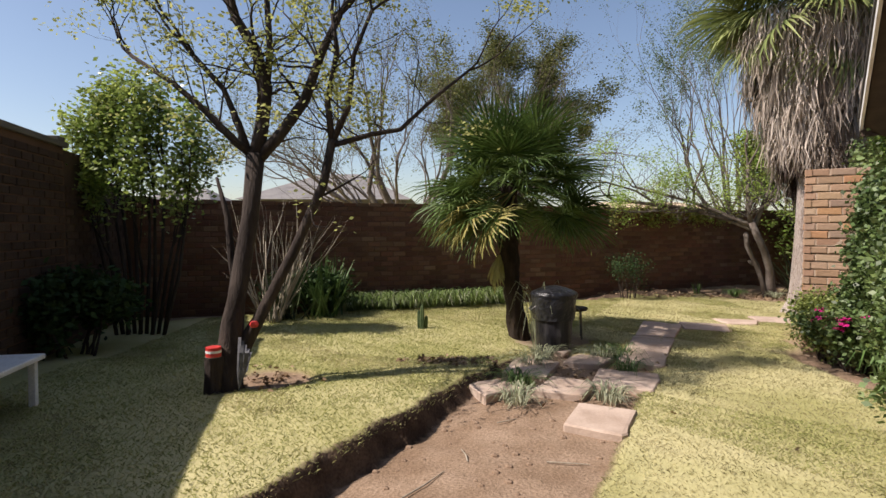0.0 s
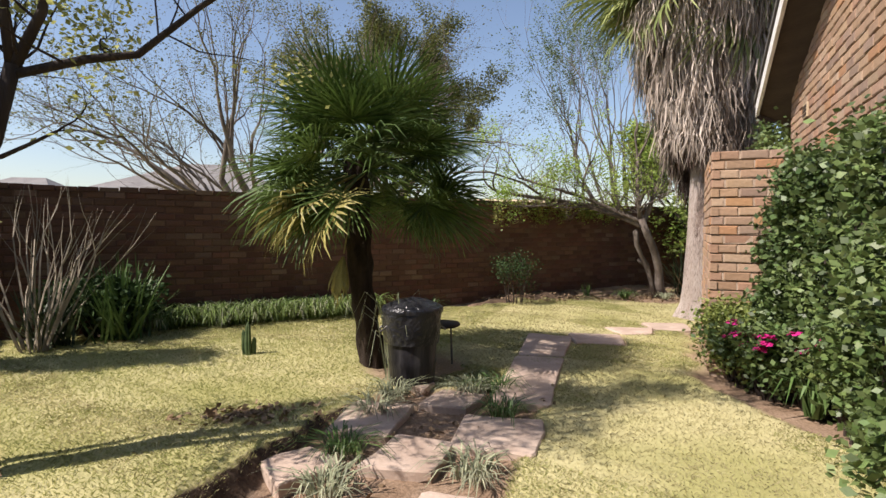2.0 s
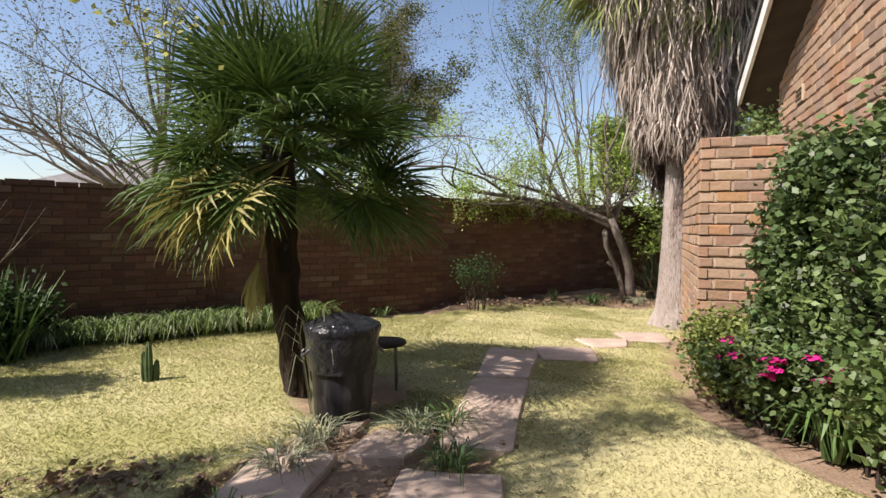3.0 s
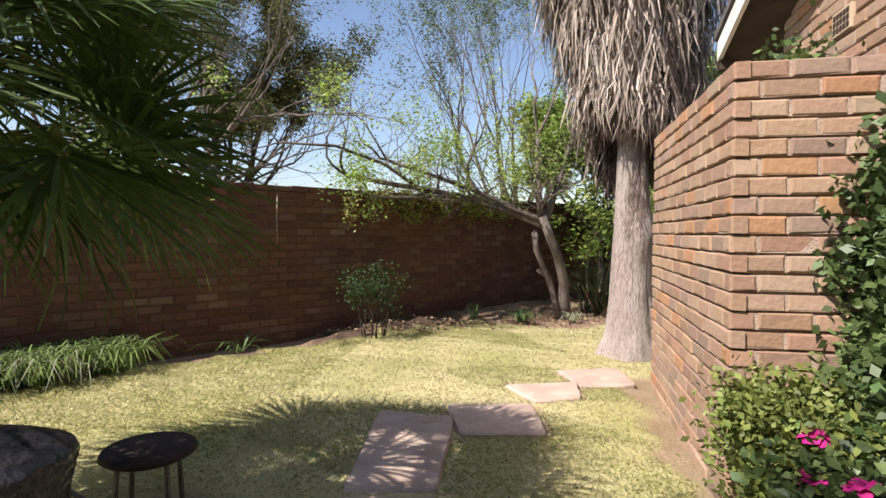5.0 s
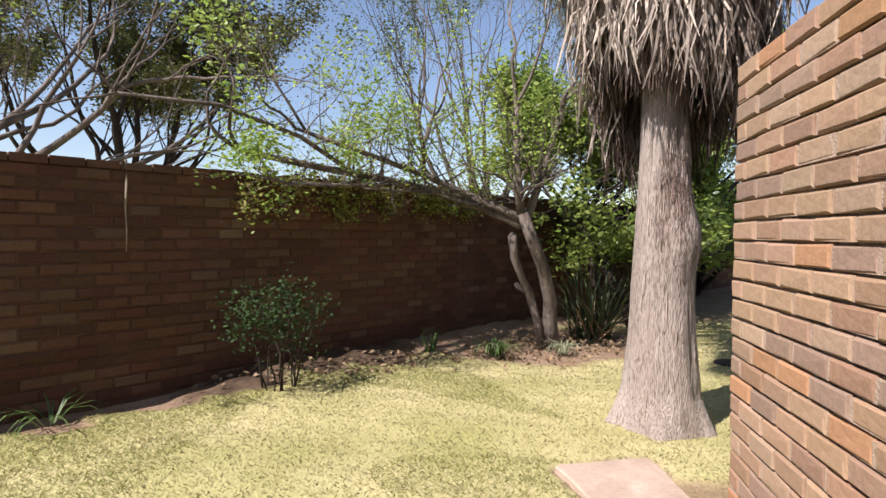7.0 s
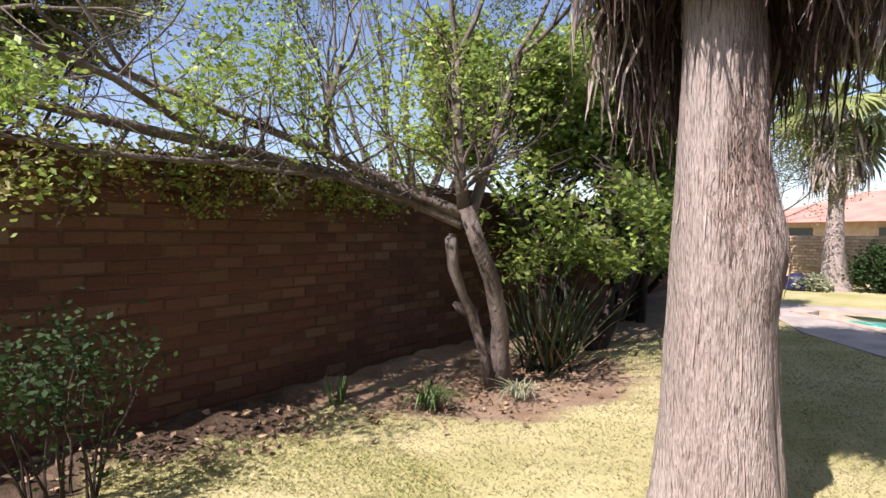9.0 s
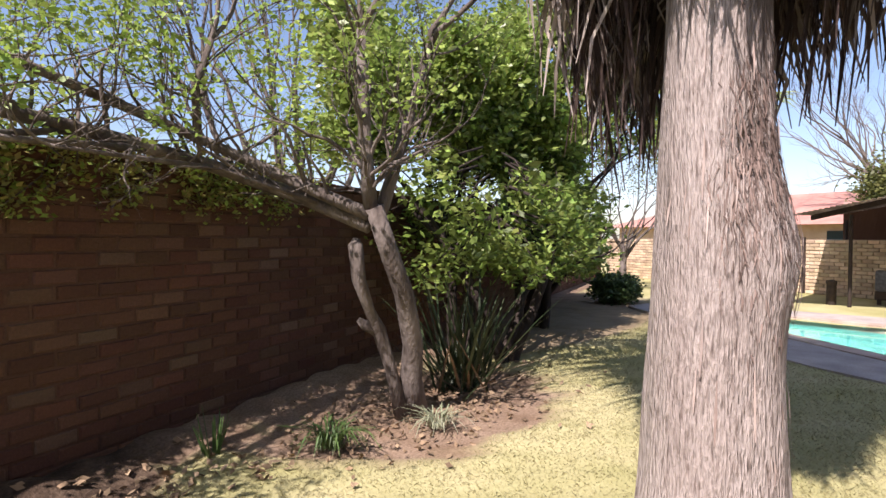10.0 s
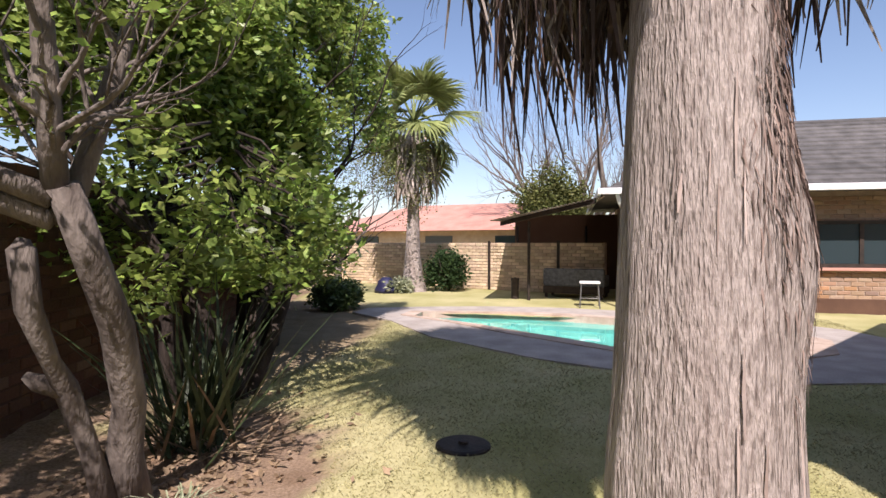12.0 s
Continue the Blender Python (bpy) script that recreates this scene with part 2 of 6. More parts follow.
M_WATER = glass("clear_pool_water", (0.8, 0.97, 0.95))
_w = M_WATER.node_tree
_t, _b = _w.nodes.new("ShaderNodeTexNoise"), _w.nodes.new("ShaderNodeBump")
_t.inputs["Scale"].default_value, _b.inputs["Strength"].default_value, _b.inputs["Distance"].default_value = 5.0, 0.12, 0.02
_w.links.new(_t.outputs[0], _b.inputs["Height"])
_w.links.new(_b.outputs[0], _w.nodes["Principled BSDF"].inputs["Normal"])
M_GLASS = bpy.data.materials.new("dark_window_glass")
M_GLASS.use_nodes = True
M_GLASS.node_tree.nodes["Principled BSDF"].inputs["Base Color"].default_value = (0.03, 0.045, 0.05, 1)
M_GLASS.node_tree.nodes["Principled BSDF"].inputs["Roughness"].default_value = 0.05


# ---- mesh tools ----
class Build:
    """Collects the vertices and faces of one mesh."""

    def __init__(self):
        self.v, self.f = [], []

    def add(self, verts, faces):
        k = len(self.v)
        self.v.extend(tuple(p) for p in verts)
        self.f.extend(tuple(i + k for i in q) for q in faces)

    def box(self, lo, hi, m=None, chamfer=0.0):
        (x0, y0, z0), (x1, y1, z1) = lo, hi
        if chamfer:
            c = chamfer
            bm = bmesh.new()
            bmesh.ops.create_cube(bm, size=1.0, matrix=Matrix.Translation(((x0 + x1) / 2, (y0 + y1) / 2, (z0 + z1) / 2)) @ Matrix.Diagonal((x1 - x0, y1 - y0, z1 - z0, 1)))
            bmesh.ops.bevel(bm, geom=bm.edges[:], offset=c, segments=2, affect="EDGES", profile=0.5)
            bm.verts.index_update()
            vs, fs = [v.co.copy() for v in bm.verts], [[v.index for v in f.verts] for f in bm.faces]
            bm.free()
        else:
            vs = [Vector(p) for p in ((x0, y0, z0), (x1, y0, z0), (x1, y1, z0), (x0, y1, z0), (x0, y0, z1), (x1, y0, z1), (x1, y1, z1), (x0, y1, z1))]
            fs = [(3, 2, 1, 0), (4, 5, 6, 7), (0, 1, 5, 4), (1, 2, 6, 5), (2, 3, 7, 6), (3, 0, 4, 7)]
        self.add([m @ p for p in vs] if m else vs, fs)
        return self

    def tube(self, pts, radii, sides=6, cap=True):
        pts = [Vector(p) for p in pts]
        k = len(self.v)
        up = Vector((0.13, 0.31, 0.94))
        for i, p in enumerate(pts):
            d = (pts[min(i + 1, len(pts) - 1)] - pts[max(i - 1, 0)]).normalized()
            a = d.cross(up)
            a = a.normalized() if a.length > 0.05 else d.cross(Vector((1, 0, 0))).normalized()
            b = d.cross(a)
            for s in range(sides):
                w = 2 * math.pi * s / sides
                self.v.append(tuple(p + (a * math.cos(w) + b * math.sin(w)) * radii[i]))
        for i in range(len(pts) - 1):
            for s in range(sides):
                q, r = k + i * sides, (s + 1) % sides
                self.f.append((q + s, q + r, q + sides + r, q + sides + s))
        if cap:
            self.f.append(tuple(k + s for s in reversed(range(sides))))
            self.f.append(tuple(k + (len(pts) - 1) * sides + s for s in range(sides)))
        return self

    def lathe(self, profile, centre=(0, 0, 0), sides=24, wobble=0.0):
        k, cx = len(self.v), Vector(centre)
        for i, (r, z) in enumerate(profile):
            for s in range(sides):
                w = 2 * math.pi * s / sides
                q = r * (1 + wobble * noise.noise(Vector((math.cos(w) * 2, math.sin(w) * 2, z * 3))))
                self.v.append((cx.x + q * math.cos(w), cx.y + q * math.sin(w), cx.z + z))
        for i in range(len(profile) - 1):
            for s in range(sides):
                r = (s + 1) % sides
                self.f.append((k + i * sides + s, k + i * sides + r, k + (i + 1) * sides + r, k + (i + 1) * sides + s))
        return self

    def strip(self, pts, widths, side):
        """A thin leaf blade along pts; side: the way across it."""
        k = len(self.v)
        for p, w in zip(pts, widths):
            p, s = Vector(p), Vector(side) * (w / 2)
            self.v.append(tuple(p - s))
            self.v.append(tuple(p + s))
        for i in range(len(pts) - 1):
            a = k + 2 * i
            self.f.append((a, a + 1, a + 3, a + 2))
        return self

    def mesh(self, name, smooth=False):
        me = bpy.data.meshes.new(name)
        me.from_pydata(self.v, [], self.f)
        if smooth:
            me.polygons.foreach_set("use_smooth", [True] * len(me.polygons))
        me.update()
        return me


def quads(name, co):
    """A mesh of loose quads from an array (n, 4, 3)."""
    n = len(co)
    me = bpy.data.meshes.new(name)
    me.vertices.add(n * 4)
    me.vertices.foreach_set("co", np.asarray(co, dtype=np.float32).ravel())
    me.loops.add(n * 4)
    me.loops.foreach_set("vertex_index", np.arange(n * 4, dtype=np.int32))
    me.polygons.add(n)
    me.polygons.foreach_set("loop_start", np.arange(0, n * 4, 4, dtype=np.int32))
    me.polygons.foreach_set("loop_total", np.full(n, 4, dtype=np.int32))
    me.update(calc_edges=True)
    return me


def part(name, data, material, parent=None, label="", m=None):
    """Links a Build or a mesh as one mesh object under a thing or a part."""
    if isinstance(data, Build):
        data = data.mesh(name)
    if not data.materials:
        data.materials.append(material)
    ob = new(name, data)
    if parent:
        ob.parent = parent
    if m is not None:
        ob.matrix_basis = m
    return tagged(ob, label) if label else ob


def smooth(name, data, material, parent=None, label="", m=None):
    return part(name, data.mesh(name, True) if isinstance(data, Build) else data, material, parent, label, m)


def thing(name, at=(0, 0, 0), label="", category="", group="", kind="", rz=0.0):
    ob = new(name)
    ob.empty_display_size = 0.1
    ob.matrix_basis = pose(*at, 0, 0, rz)
    return tagged(ob, label, category, group, kind)


def leaves(name, tips, count, size, spread, rng, flat=0.4, long=1.6, droop=0.0):
    """Loose bent-free leaf blades scattered round the points tips."""
    tips = np.asarray(tips, dtype=float)
    c = tips[rng.integers(0, len(tips), count)] + rng.normal(0, 1, (count, 3)) * np.asarray(spread)
    d = rng.normal(0, 1, (count, 3))
    d[:, 2] = d[:, 2] * flat - droop
    d /= np.linalg.norm(d, axis=1)[:, None]
    u = np.cross(d, rng.normal(0, 1, (count, 3)) * (1, 1, 0.6) + (0, 0, 0.8))
    u /= np.linalg.norm(u, axis=1)[:, None] + 1e-9
    s = size * rng.uniform(0.6, 1.3, (count, 1))
    d, u = d * s * long / 2, u * s / 2
    return quads(name, np.stack([c - d, c + u * 0.9 - d * 0.1, c + d, c - u * 0.9 - d * 0.1], axis=1))


def limbs(build, rng, p, d, length, radius, depth, tips, spread=0.6, lift=0.15, bend=0.25, ratio=0.68, kids=(2, 3), sides=6, every=None):
    """Grows one limb and, from it, thinner limbs; gathers the tips."""
    p, d = Vector(p), Vector(d).normalized()
    n = 5 if depth > 1 else 4
    pts, rad = [p.copy()], [radius]
    for i in range(n):
        d = (d + Vector(rng.normal(0, bend, 3)) * 0.45 + Vector((0, 0, lift * 0.4))).normalized()
        p = p + d * (length / n)
        pts.append(p.copy())
        rad.append(radius * (1 - 0.42 * (i + 1) / n) if depth else radius * (1 - 0.85 * (i + 1) / n))
    build.tube(pts, rad, sides if depth > 1 else max(3, sides - 2), cap=False)
    if depth <= 1:
        tips.extend(tuple(q) for q in pts[1:])
    if depth == 0:
        return
    k = int(rng.integers(kids[0], kids[1] + 1))
    for j in range(k):
        side = Vector(rng.normal(0, 1, 3))
        side = (side - side.dot(d) * d).normalized()
        q = (d + side * spread * rng.uniform(0.6, 1.3)).normalized()
        limbs(build, rng, pts[-1 if j < 2 else int(rng.integers(2, n))], q, length * ratio * rng.uniform(0.75, 1.15), rad[-1] * (0.85 if j == 0 else 0.65), depth - 1, tips, spread, lift, bend, ratio, kids, sides)


# ---- the ground: one sheet to the horizon ----
SLABS = [
    [(3.06, 8.26), (3.50, 7.93), (2.98, 6.92), (2.52, 7.12)],
    [(2.50, 7.08), (2.96, 6.88), (2.25, 5.47), (1.86, 5.72)],
    [(1.56, 5.38), (2.10, 5.18), (1.82, 4.62), (1.33, 4.86)],
    [(1.52, 6.02), (1.86, 5.80), (1.62, 5.52), (1.26, 5.66)],
    [(0.82, 5.86), (1.24, 5.66), (0.98, 5.08), (0.58, 5.26)],
    [(1.05, 5.10), (1.38, 4.90), (1.20, 4.52), (0.78, 4.66)],
    [(1.20, 6.26), (1.50, 6.22), (1.36, 6.02)],
    [(0.22, 4.86), (0.52, 4.98), (0.72, 4.72), (0.36, 4.50)],
    [(1.10, 4.32), (1.50, 4.12), (1.24, 3.62), (0.86, 3.82)],
    [(3.58, 8.22), (4.18, 7.98), (3.94, 7.40), (3.42, 7.62)],
    [(4.22, 8.52), (4.86, 8.36), (4.62, 7.96), (4.24, 8.02)],
    [(4.94, 8.78), (5.52, 8.62), (5.30, 8.10), (4.82, 8.20)],
]


def in_poly(x, y, poly):
    inside = np.zeros(np.shape(x), dtype=bool)
    for (x0, y0), (x1, y1) in zip(poly, poly[1:] + poly[:1]):
        inside ^= ((y0 > y) != (y1 > y)) & (x < (x1 - x0) * (y - y0) / (y1 - y0 + 1e-12) + x0)
    return inside


def grown_by(poly, k):
    cx, cy = sum(p[0] for p in poly) / len(poly), sum(p[1] for p in poly) / len(poly)
    return [(cx + (x - cx) * k, cy + (y - cy) * k) for x, y in poly]


def wall_y(x):
    return 10.85 + 0.36 * (x - 1.6)


def between(v, lo, hi, soft):
    return np.clip((v - lo) / soft, 0, 1) * np.clip((hi - v) / soft, 0, 1)


def wobble(x, y, s, k):
    """Smooth uneven outline."""
    return np.sin(x * s + k) * np.cos(y * s * 1.3 + 2 * k) * 0.6 + np.sin((x + y) * s * 2.3 + 3 * k) * 0.4


def bare(x, y):
    """How bare of grass the ground is."""
    w = wobble(x, y, 3.1, 1.0) * 0.05 + wobble(x, y, 9.0, 2.0) * 0.02
    left = 0.45 + 0.555 * (y - 5.16)                      # edge of the raised lawn
    right = 0.86 + 0.50 * (y - 2.87)                      # straight edge beside the slabs
    dirt = np.clip((x - left + w) / 0.06, 0, 1) * np.clip((right - x + w * 0.3) / 0.05, 0, 1) * np.clip((6.2 - y) / 0.1, 0, 1) * np.clip((y - 0.6) / 0.3, 0, 1)
    round_palm = np.clip((0.55 - np.hypot(x - 1.45, (y - 7.0) * 0.8) + w * 2) / 0.15, 0, 1)
    bed = np.clip((0.22 - (3.95 - x) * 1.0 - np.abs(y - 5.1) * 0.1 + w) / 0.1, 0, 1) * np.clip((6.3 - y) / 0.1, 0, 1) * np.clip((y - 3.2) / 0.2, 0, 1) * np.clip((5.5 - x) / 0.2, 0, 1)
    foot = np.clip((y - (wall_y(x) - 0.46 - 0.2 * np.clip((x - 2.6) / 1.5, 0, 1)) + w * 4.5) / 0.16, 0, 1) * np.clip((24 - x) / 0.2, 0, 1) * np.clip((x + 4.6) / 0.2, 0, 1) * np.clip((wall_y(x) + 1.5 - y) / 0.4, 0, 1)
    litter = np.clip((1.15 - np.hypot((x - 7.2) * 0.7, y - 11.7) + w * 3) / 0.25, 0, 1)
    stump = np.clip((0.42 - np.hypot(x + 1.5, y - 4.85) + w) / 0.12, 0, 1)
    shade = np.clip((12.9 - 0.0 * x - np.hypot((x - 11.0) * 0.55, (y - 15.2) * 1.0) * 4.0 + w * 4) / 1.0, 0, 1)
    worn = 0.85 * np.clip((0.2 - ((x - 4.12) * -0.824 + (y - 6.23) * 0.566) + w * 2) / 0.12, 0, 1) * ((x - 4.12) * 0.566 + (y - 6.23) * 0.824 > -0.1) * ((x - 5.5) * 0.566 + (y - 8.1) * 0.824 < 0.2)
    pads = np.zeros(np.shape(x))
    for c in SLABS[9:]:
        pads = np.maximum(pads, 0.9 * in_poly(x, y, grown_by(c, 1.08)))
    return np.maximum.reduce([worn, pads, dirt, round_palm * 0.9, bed, foot, litter, stump, shade * 0.8])


def height(x, y):
    left = 0.45 + 0.555 * (y - 5.16)
    w = wobble(x, y, 3.1, 1.0) * 0.05 + wobble(x, y, 9.0, 2.0) * 0.02
    raised = np.clip((left - w - x) / 0.04, 0, 1) * np.clip((6.0 - y) / 0.8, 0, 1) * np.clip((y - 0.6) / 0.8, 0, 1)
    b = bare(x, y)
    low = 0.012 * wobble(x, y, 1.7, 0.5) + 0.006 * wobble(x, y, 7.0, 0.2)
    near = np.exp(-(np.hypot(x - 3, y - 6) / 18) ** 4)
    sunk = 0.035 + 0.10 * np.exp(-(np.maximum(x - left, 0) / 0.55) ** 2) * np.clip((4.9 - y) / 0.9, 0, 1) * np.clip((x - left + w) / 0.05, 0, 1)
    d = (wall_y(x) - y) * 0.94                            # heaped soil along the foot of the back wall
    heap = (0.085 + 0.05 * wobble(x, y, 5.0, 0.7)) * np.exp(-((d - 0.12) / 0.3) ** 2) * np.clip((x - 2.9) / 0.8, 0, 1) * np.clip((9.0 - x) / 1.5, 0, 1)
    return (low + raised * 0.075 - sunk * np.clip(b, 0, 1) * (1 - np.clip(heap / 0.04, 0, 1)) + heap) * near


def stretch_axis(lo, hi, step, far):
    core = np.arange(lo, hi + step / 2, step)
    out = np.cumsum(np.minimum(step * 1.1 ** np.arange(1, 160), np.maximum(0.15, 0.02 * 1.1 ** np.arange(1, 160))))
    out = out[out < far]
    return np.concatenate([lo - out[::-1], core, hi + out])


POOL = [(14.15, 12.1), (13.5, 11.0), (12.8, 10.1), (12.25, 9.35), (11.75, 8.75), (11.5, 8.1), (11.6, 7.2), (12.1, 6.5), (13.0, 6.2), (13.9, 6.6), (14.4, 7.4), (14.55, 8.4), (14.8, 9.3), (14.95, 10.2), (14.9, 11.2), (14.7, 12.1)]


def make_ground():
    xs, ys = stretch_axis(-4.2, 9.0, 0.04, 900), stretch_axis(1.6, 13.0, 0.04, 900)
    X, Y = np.meshgrid(xs, ys)
    Z = height(X, Y)
    nx, ny = len(xs), len(ys)
    me = bpy.data.meshes.new("ground")
    me.vertices.add(nx * ny)
    me.vertices.foreach_set("co", np.stack([X, Y, Z], -1).astype(np.float32).ravel())
    i = np.arange(nx * ny).reshape(ny, nx)
    q = np.stack([i[:-1, :-1], i[:-1, 1:], i[1:, 1:], i[1:, :-1]], -1).reshape(-1, 4)
    cx, cy = (X[:-1, :-1] + X[1:, 1:]).ravel() / 2, (Y[:-1, :-1] + Y[1:, 1:]).ravel() / 2
    q = q[~in_poly(cx, cy, POOL)]
    n = len(q)
    me.loops.add(n * 4)
    me.loops.foreach_set("vertex_index", q.astype(np.int32).ravel())
    me.polygons.add(n)
    me.polygons.foreach_set("loop_start", np.arange(0, n * 4, 4, dtype=np.int32))
    me.polygons.foreach_set("loop_total", np.full(n, 4, dtype=np.int32))
    me.polygons.foreach_set("use_smooth", np.ones(n, dtype=bool))
    me.update(calc_edges=True)
    gy, gx = np.gradient(Z, ys, xs)
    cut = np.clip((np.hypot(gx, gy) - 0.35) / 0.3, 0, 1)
    a = me.attributes.new("bare", "FLOAT", "POINT")
    a.data.foreach_set("value", np.clip(np.maximum(bare(X, Y), cut), 0, 1).astype(np.float32).ravel())
    # shade painted on the cut face; wall foot mixes dark soil with shrub shadow
    shade_humus = np.clip(cut * (Y < 6.0), 0, 1) + np.clip((wall_y(X) - 0.1 - Y < 1.0) * between(X, 2.8, 5.6, 0.5), 0, 1)
    a = me.attributes.new("shade_humus", "FLOAT", "POINT")
    a.data.foreach_set("value", np.clip(shade_humus, 0, 1).astype(np.float32).ravel())
    m = bpy.data.materials.new("lawn_and_soil")
    m.use_nodes = True
    nd, l = m.node_tree.nodes, m.node_tree.links
    bsdf = nd["Principled BSDF"]
    tc = nd.new("ShaderNodeTexCoord")

    def noise_ramp(scale, c1, c2, lo=0.35, hi=0.65):
        t, r = nd.new("ShaderNodeTexNoise"), nd.new("ShaderNodeValToRGB")
        t.inputs["Scale"].default_value, t.inputs["Detail"].default_value = scale, 6.0
        l.new(tc.outputs["Object"], t.inputs["Vector"])
        r.color_ramp.elements[0].position, r.color_ramp.elements[1].position = lo, hi
        r.color_ramp.elements[0].color, r.color_ramp.elements[1].color = (*c1, 1), (*c2, 1)
        l.new(t.outputs[0], r.inputs[0])
        return t, r.outputs[0]

    def blend(kind, f, a_, b_):
        x = nd.new("ShaderNodeMixRGB")
        x.blend_type = kind
        for k, v in enumerate((f, a_, b_)):
            if isinstance(v, (int, float)):
                x.inputs[k].default_value = v
            else:
                l.new(v, x.inputs[k])
        return x.outputs[0]

    _, grass = noise_ramp(0.9, (0.35, 0.33, 0.14), (0.49, 0.44, 0.24), 0.36, 0.62)
    _, grass_f = noise_ramp(30.0, (0.86, 0.86, 0.8), (1, 1, 1), 0.3, 0.7)
    _, soil = noise_ramp(3.0, (0.24, 0.16, 0.105), (0.33, 0.235, 0.165))
    fine, soil_f = noise_ramp(55.0, (0.6, 0.58, 0.55), (1, 1, 1), 0.3, 0.62)
    at = nd.new("ShaderNodeAttribute")
    at.attribute_name = "bare"
    g = blend("MULTIPLY", 1.0, grass, grass_f)
    shade_at = nd.new("ShaderNodeAttribute")
    shade_at.attribute_name = "shade_humus"
    # dark soil colour, also standing in for shade on the lawn's cut face
    _, dark_soil = noise_ramp(6.0, (0.06, 0.04, 0.028), (0.13, 0.09, 0.062))
    s = blend("MULTIPLY", 1.0, blend("MIX", shade_at.outputs["Fac"], soil, dark_soil), soil_f)
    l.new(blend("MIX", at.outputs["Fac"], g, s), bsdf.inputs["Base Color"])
    bsdf.inputs["Roughness"].default_value = 0.95
    bsdf.inputs["Specular IOR Level"].default_value = 0.15
    b = nd.new("ShaderNodeBump")
    b.inputs["Strength"].default_value, b.inputs["Distance"].default_value = 0.6, 0.02
    l.new(fine.outputs[0], b.inputs["Height"])
    l.new(b.outputs[0], bsdf.inputs["Normal"])
    me.materials.append(m)
    return tagged(new("ground", me), "patchy dry lawn with a strip of bare brown soil", "lawn", kind="structure")


make_ground()


# ---- brick walls ----
def brick_mesh(length, high, depth, rng, name="brick"):
    """One brick, its face at y = 0 looking to -y, with worn, uneven edges."""
    j = lambda s: float(rng.uniform(-s, s))
    b = Build()
    x, z = length / 2, high / 2
    loops = []
    for y, c in ((depth, 0.0), (0.011, 0.0), (0.004, 0.003), (0.0, 0.011)):
        e = 0.0 if y == depth else 0.003
        loops += [(-x + c + j(e), y + j(e * 0.8), -z + c * 0.7 + j(e)), (x - c + j(e), y + j(e * 0.8), -z + c * 0.7 + j(e)), (x - c + j(e), y + j(e * 0.8), z - c * 0.7 + j(e)), (-x + c + j(e), y + j(e * 0.8), z - c * 0.7 + j(e))]
    f = [(12, 13, 14, 15)]
    for r in (0, 4, 8):
        for k in range(4):
            n = (k + 1) % 4
            f.append((r + k, r + n, r + 4 + n, r + 4 + k))
    b.add(loops, f)
    return b


def brick_wall(parent, frame_m, length, high, material, course=0.0905, blen=0.235, joint=0.014, depth=0.07, z0=0.0, single=None, seed=1, pointed=None):
    """pointed: mortar laid nearly flush in the upright joints, the beds raked deep. Courses of bricks on a face: frame_m puts x along the wall, y into it. single(x, z): which bricks become pieces of their own."""
    rng = np.random.default_rng(seed)
    shapes = [brick_mesh(blen - joint * 0.9, course - joint, depth, rng).mesh("brick") for _ in range(6)]
    halves = [brick_mesh(blen / 2 - joint * 0.9, course - joint, depth, rng).mesh("brick") for _ in range(3)]
    for s in shapes + halves:
        s.materials.append(material)
    rest, fill = Build(), Build()
    for r in range(int(high / course + 0.01)):
        z = z0 + (r + 0.5) * course
        fill.box((0.012, 0.005 + 0.002 * (r % 2), z - (course - joint) * 0.5), (length - 0.012, 0.02, z + (course - joint) * 0.46), frame_m)
        x = 0.0
        first = r % 2 == 0
        while x < length - 0.05:
            w = blen / 2 if first else min(blen, length - x)
            first = False
            half = w < blen * 0.75
            at = Matrix.Translation((x + w / 2, rng.uniform(-0.004, 0.003), z + rng.uniform(-0.0015, 0.0015))) @ pose(0, 0, 0, rng.uniform(-1.5, 1.5), rng.uniform(-0.7, 0.7), rng.uniform(-0.8, 0.8))
            if half:
                at = at @ Matrix.Diagonal((w / (blen / 2), 1, 1, 1))
            src = halves[rng.integers(3)] if half else shapes[rng.integers(6)]
            if single and single(x, z):
                ob = new("brick", src)
                ob.parent = parent
                ob.matrix_basis = frame_m @ at
            else:
                mm = frame_m @ at
                rest.add([mm @ v.co for v in src.vertices], [list(p.vertices) for p in src.polygons])
            x += w
    if rest.v:
        tagged(part("bricks", rest, material, parent), kind="stuff")
    if pointed:
        tagged(part("mortar_joints", fill, pointed, parent), kind="stuff")


def along(p, angle):
    return Matrix.Translation((p[0], p[1], 0)) @ Matrix.Rotation(radians(angle), 4, "Z")


# boundary wall at the back, in shade
BACK = 19.8
back_o = (-4.75, wall_y(-4.75))
wall_back = tagged(thing("wall_back"), "weathered red-brown brick boundary wall in shade", "wall", kind="structure")
wb = along(back_o, BACK)
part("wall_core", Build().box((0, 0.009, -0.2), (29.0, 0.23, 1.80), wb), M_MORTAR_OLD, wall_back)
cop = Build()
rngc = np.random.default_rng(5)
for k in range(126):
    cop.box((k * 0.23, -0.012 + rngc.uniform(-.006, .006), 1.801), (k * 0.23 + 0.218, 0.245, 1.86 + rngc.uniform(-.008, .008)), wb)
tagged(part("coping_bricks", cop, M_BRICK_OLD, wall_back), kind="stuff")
# wall at the left, behind the bench
LEFT = 103.5
left_o = (-2.58, -1.145)
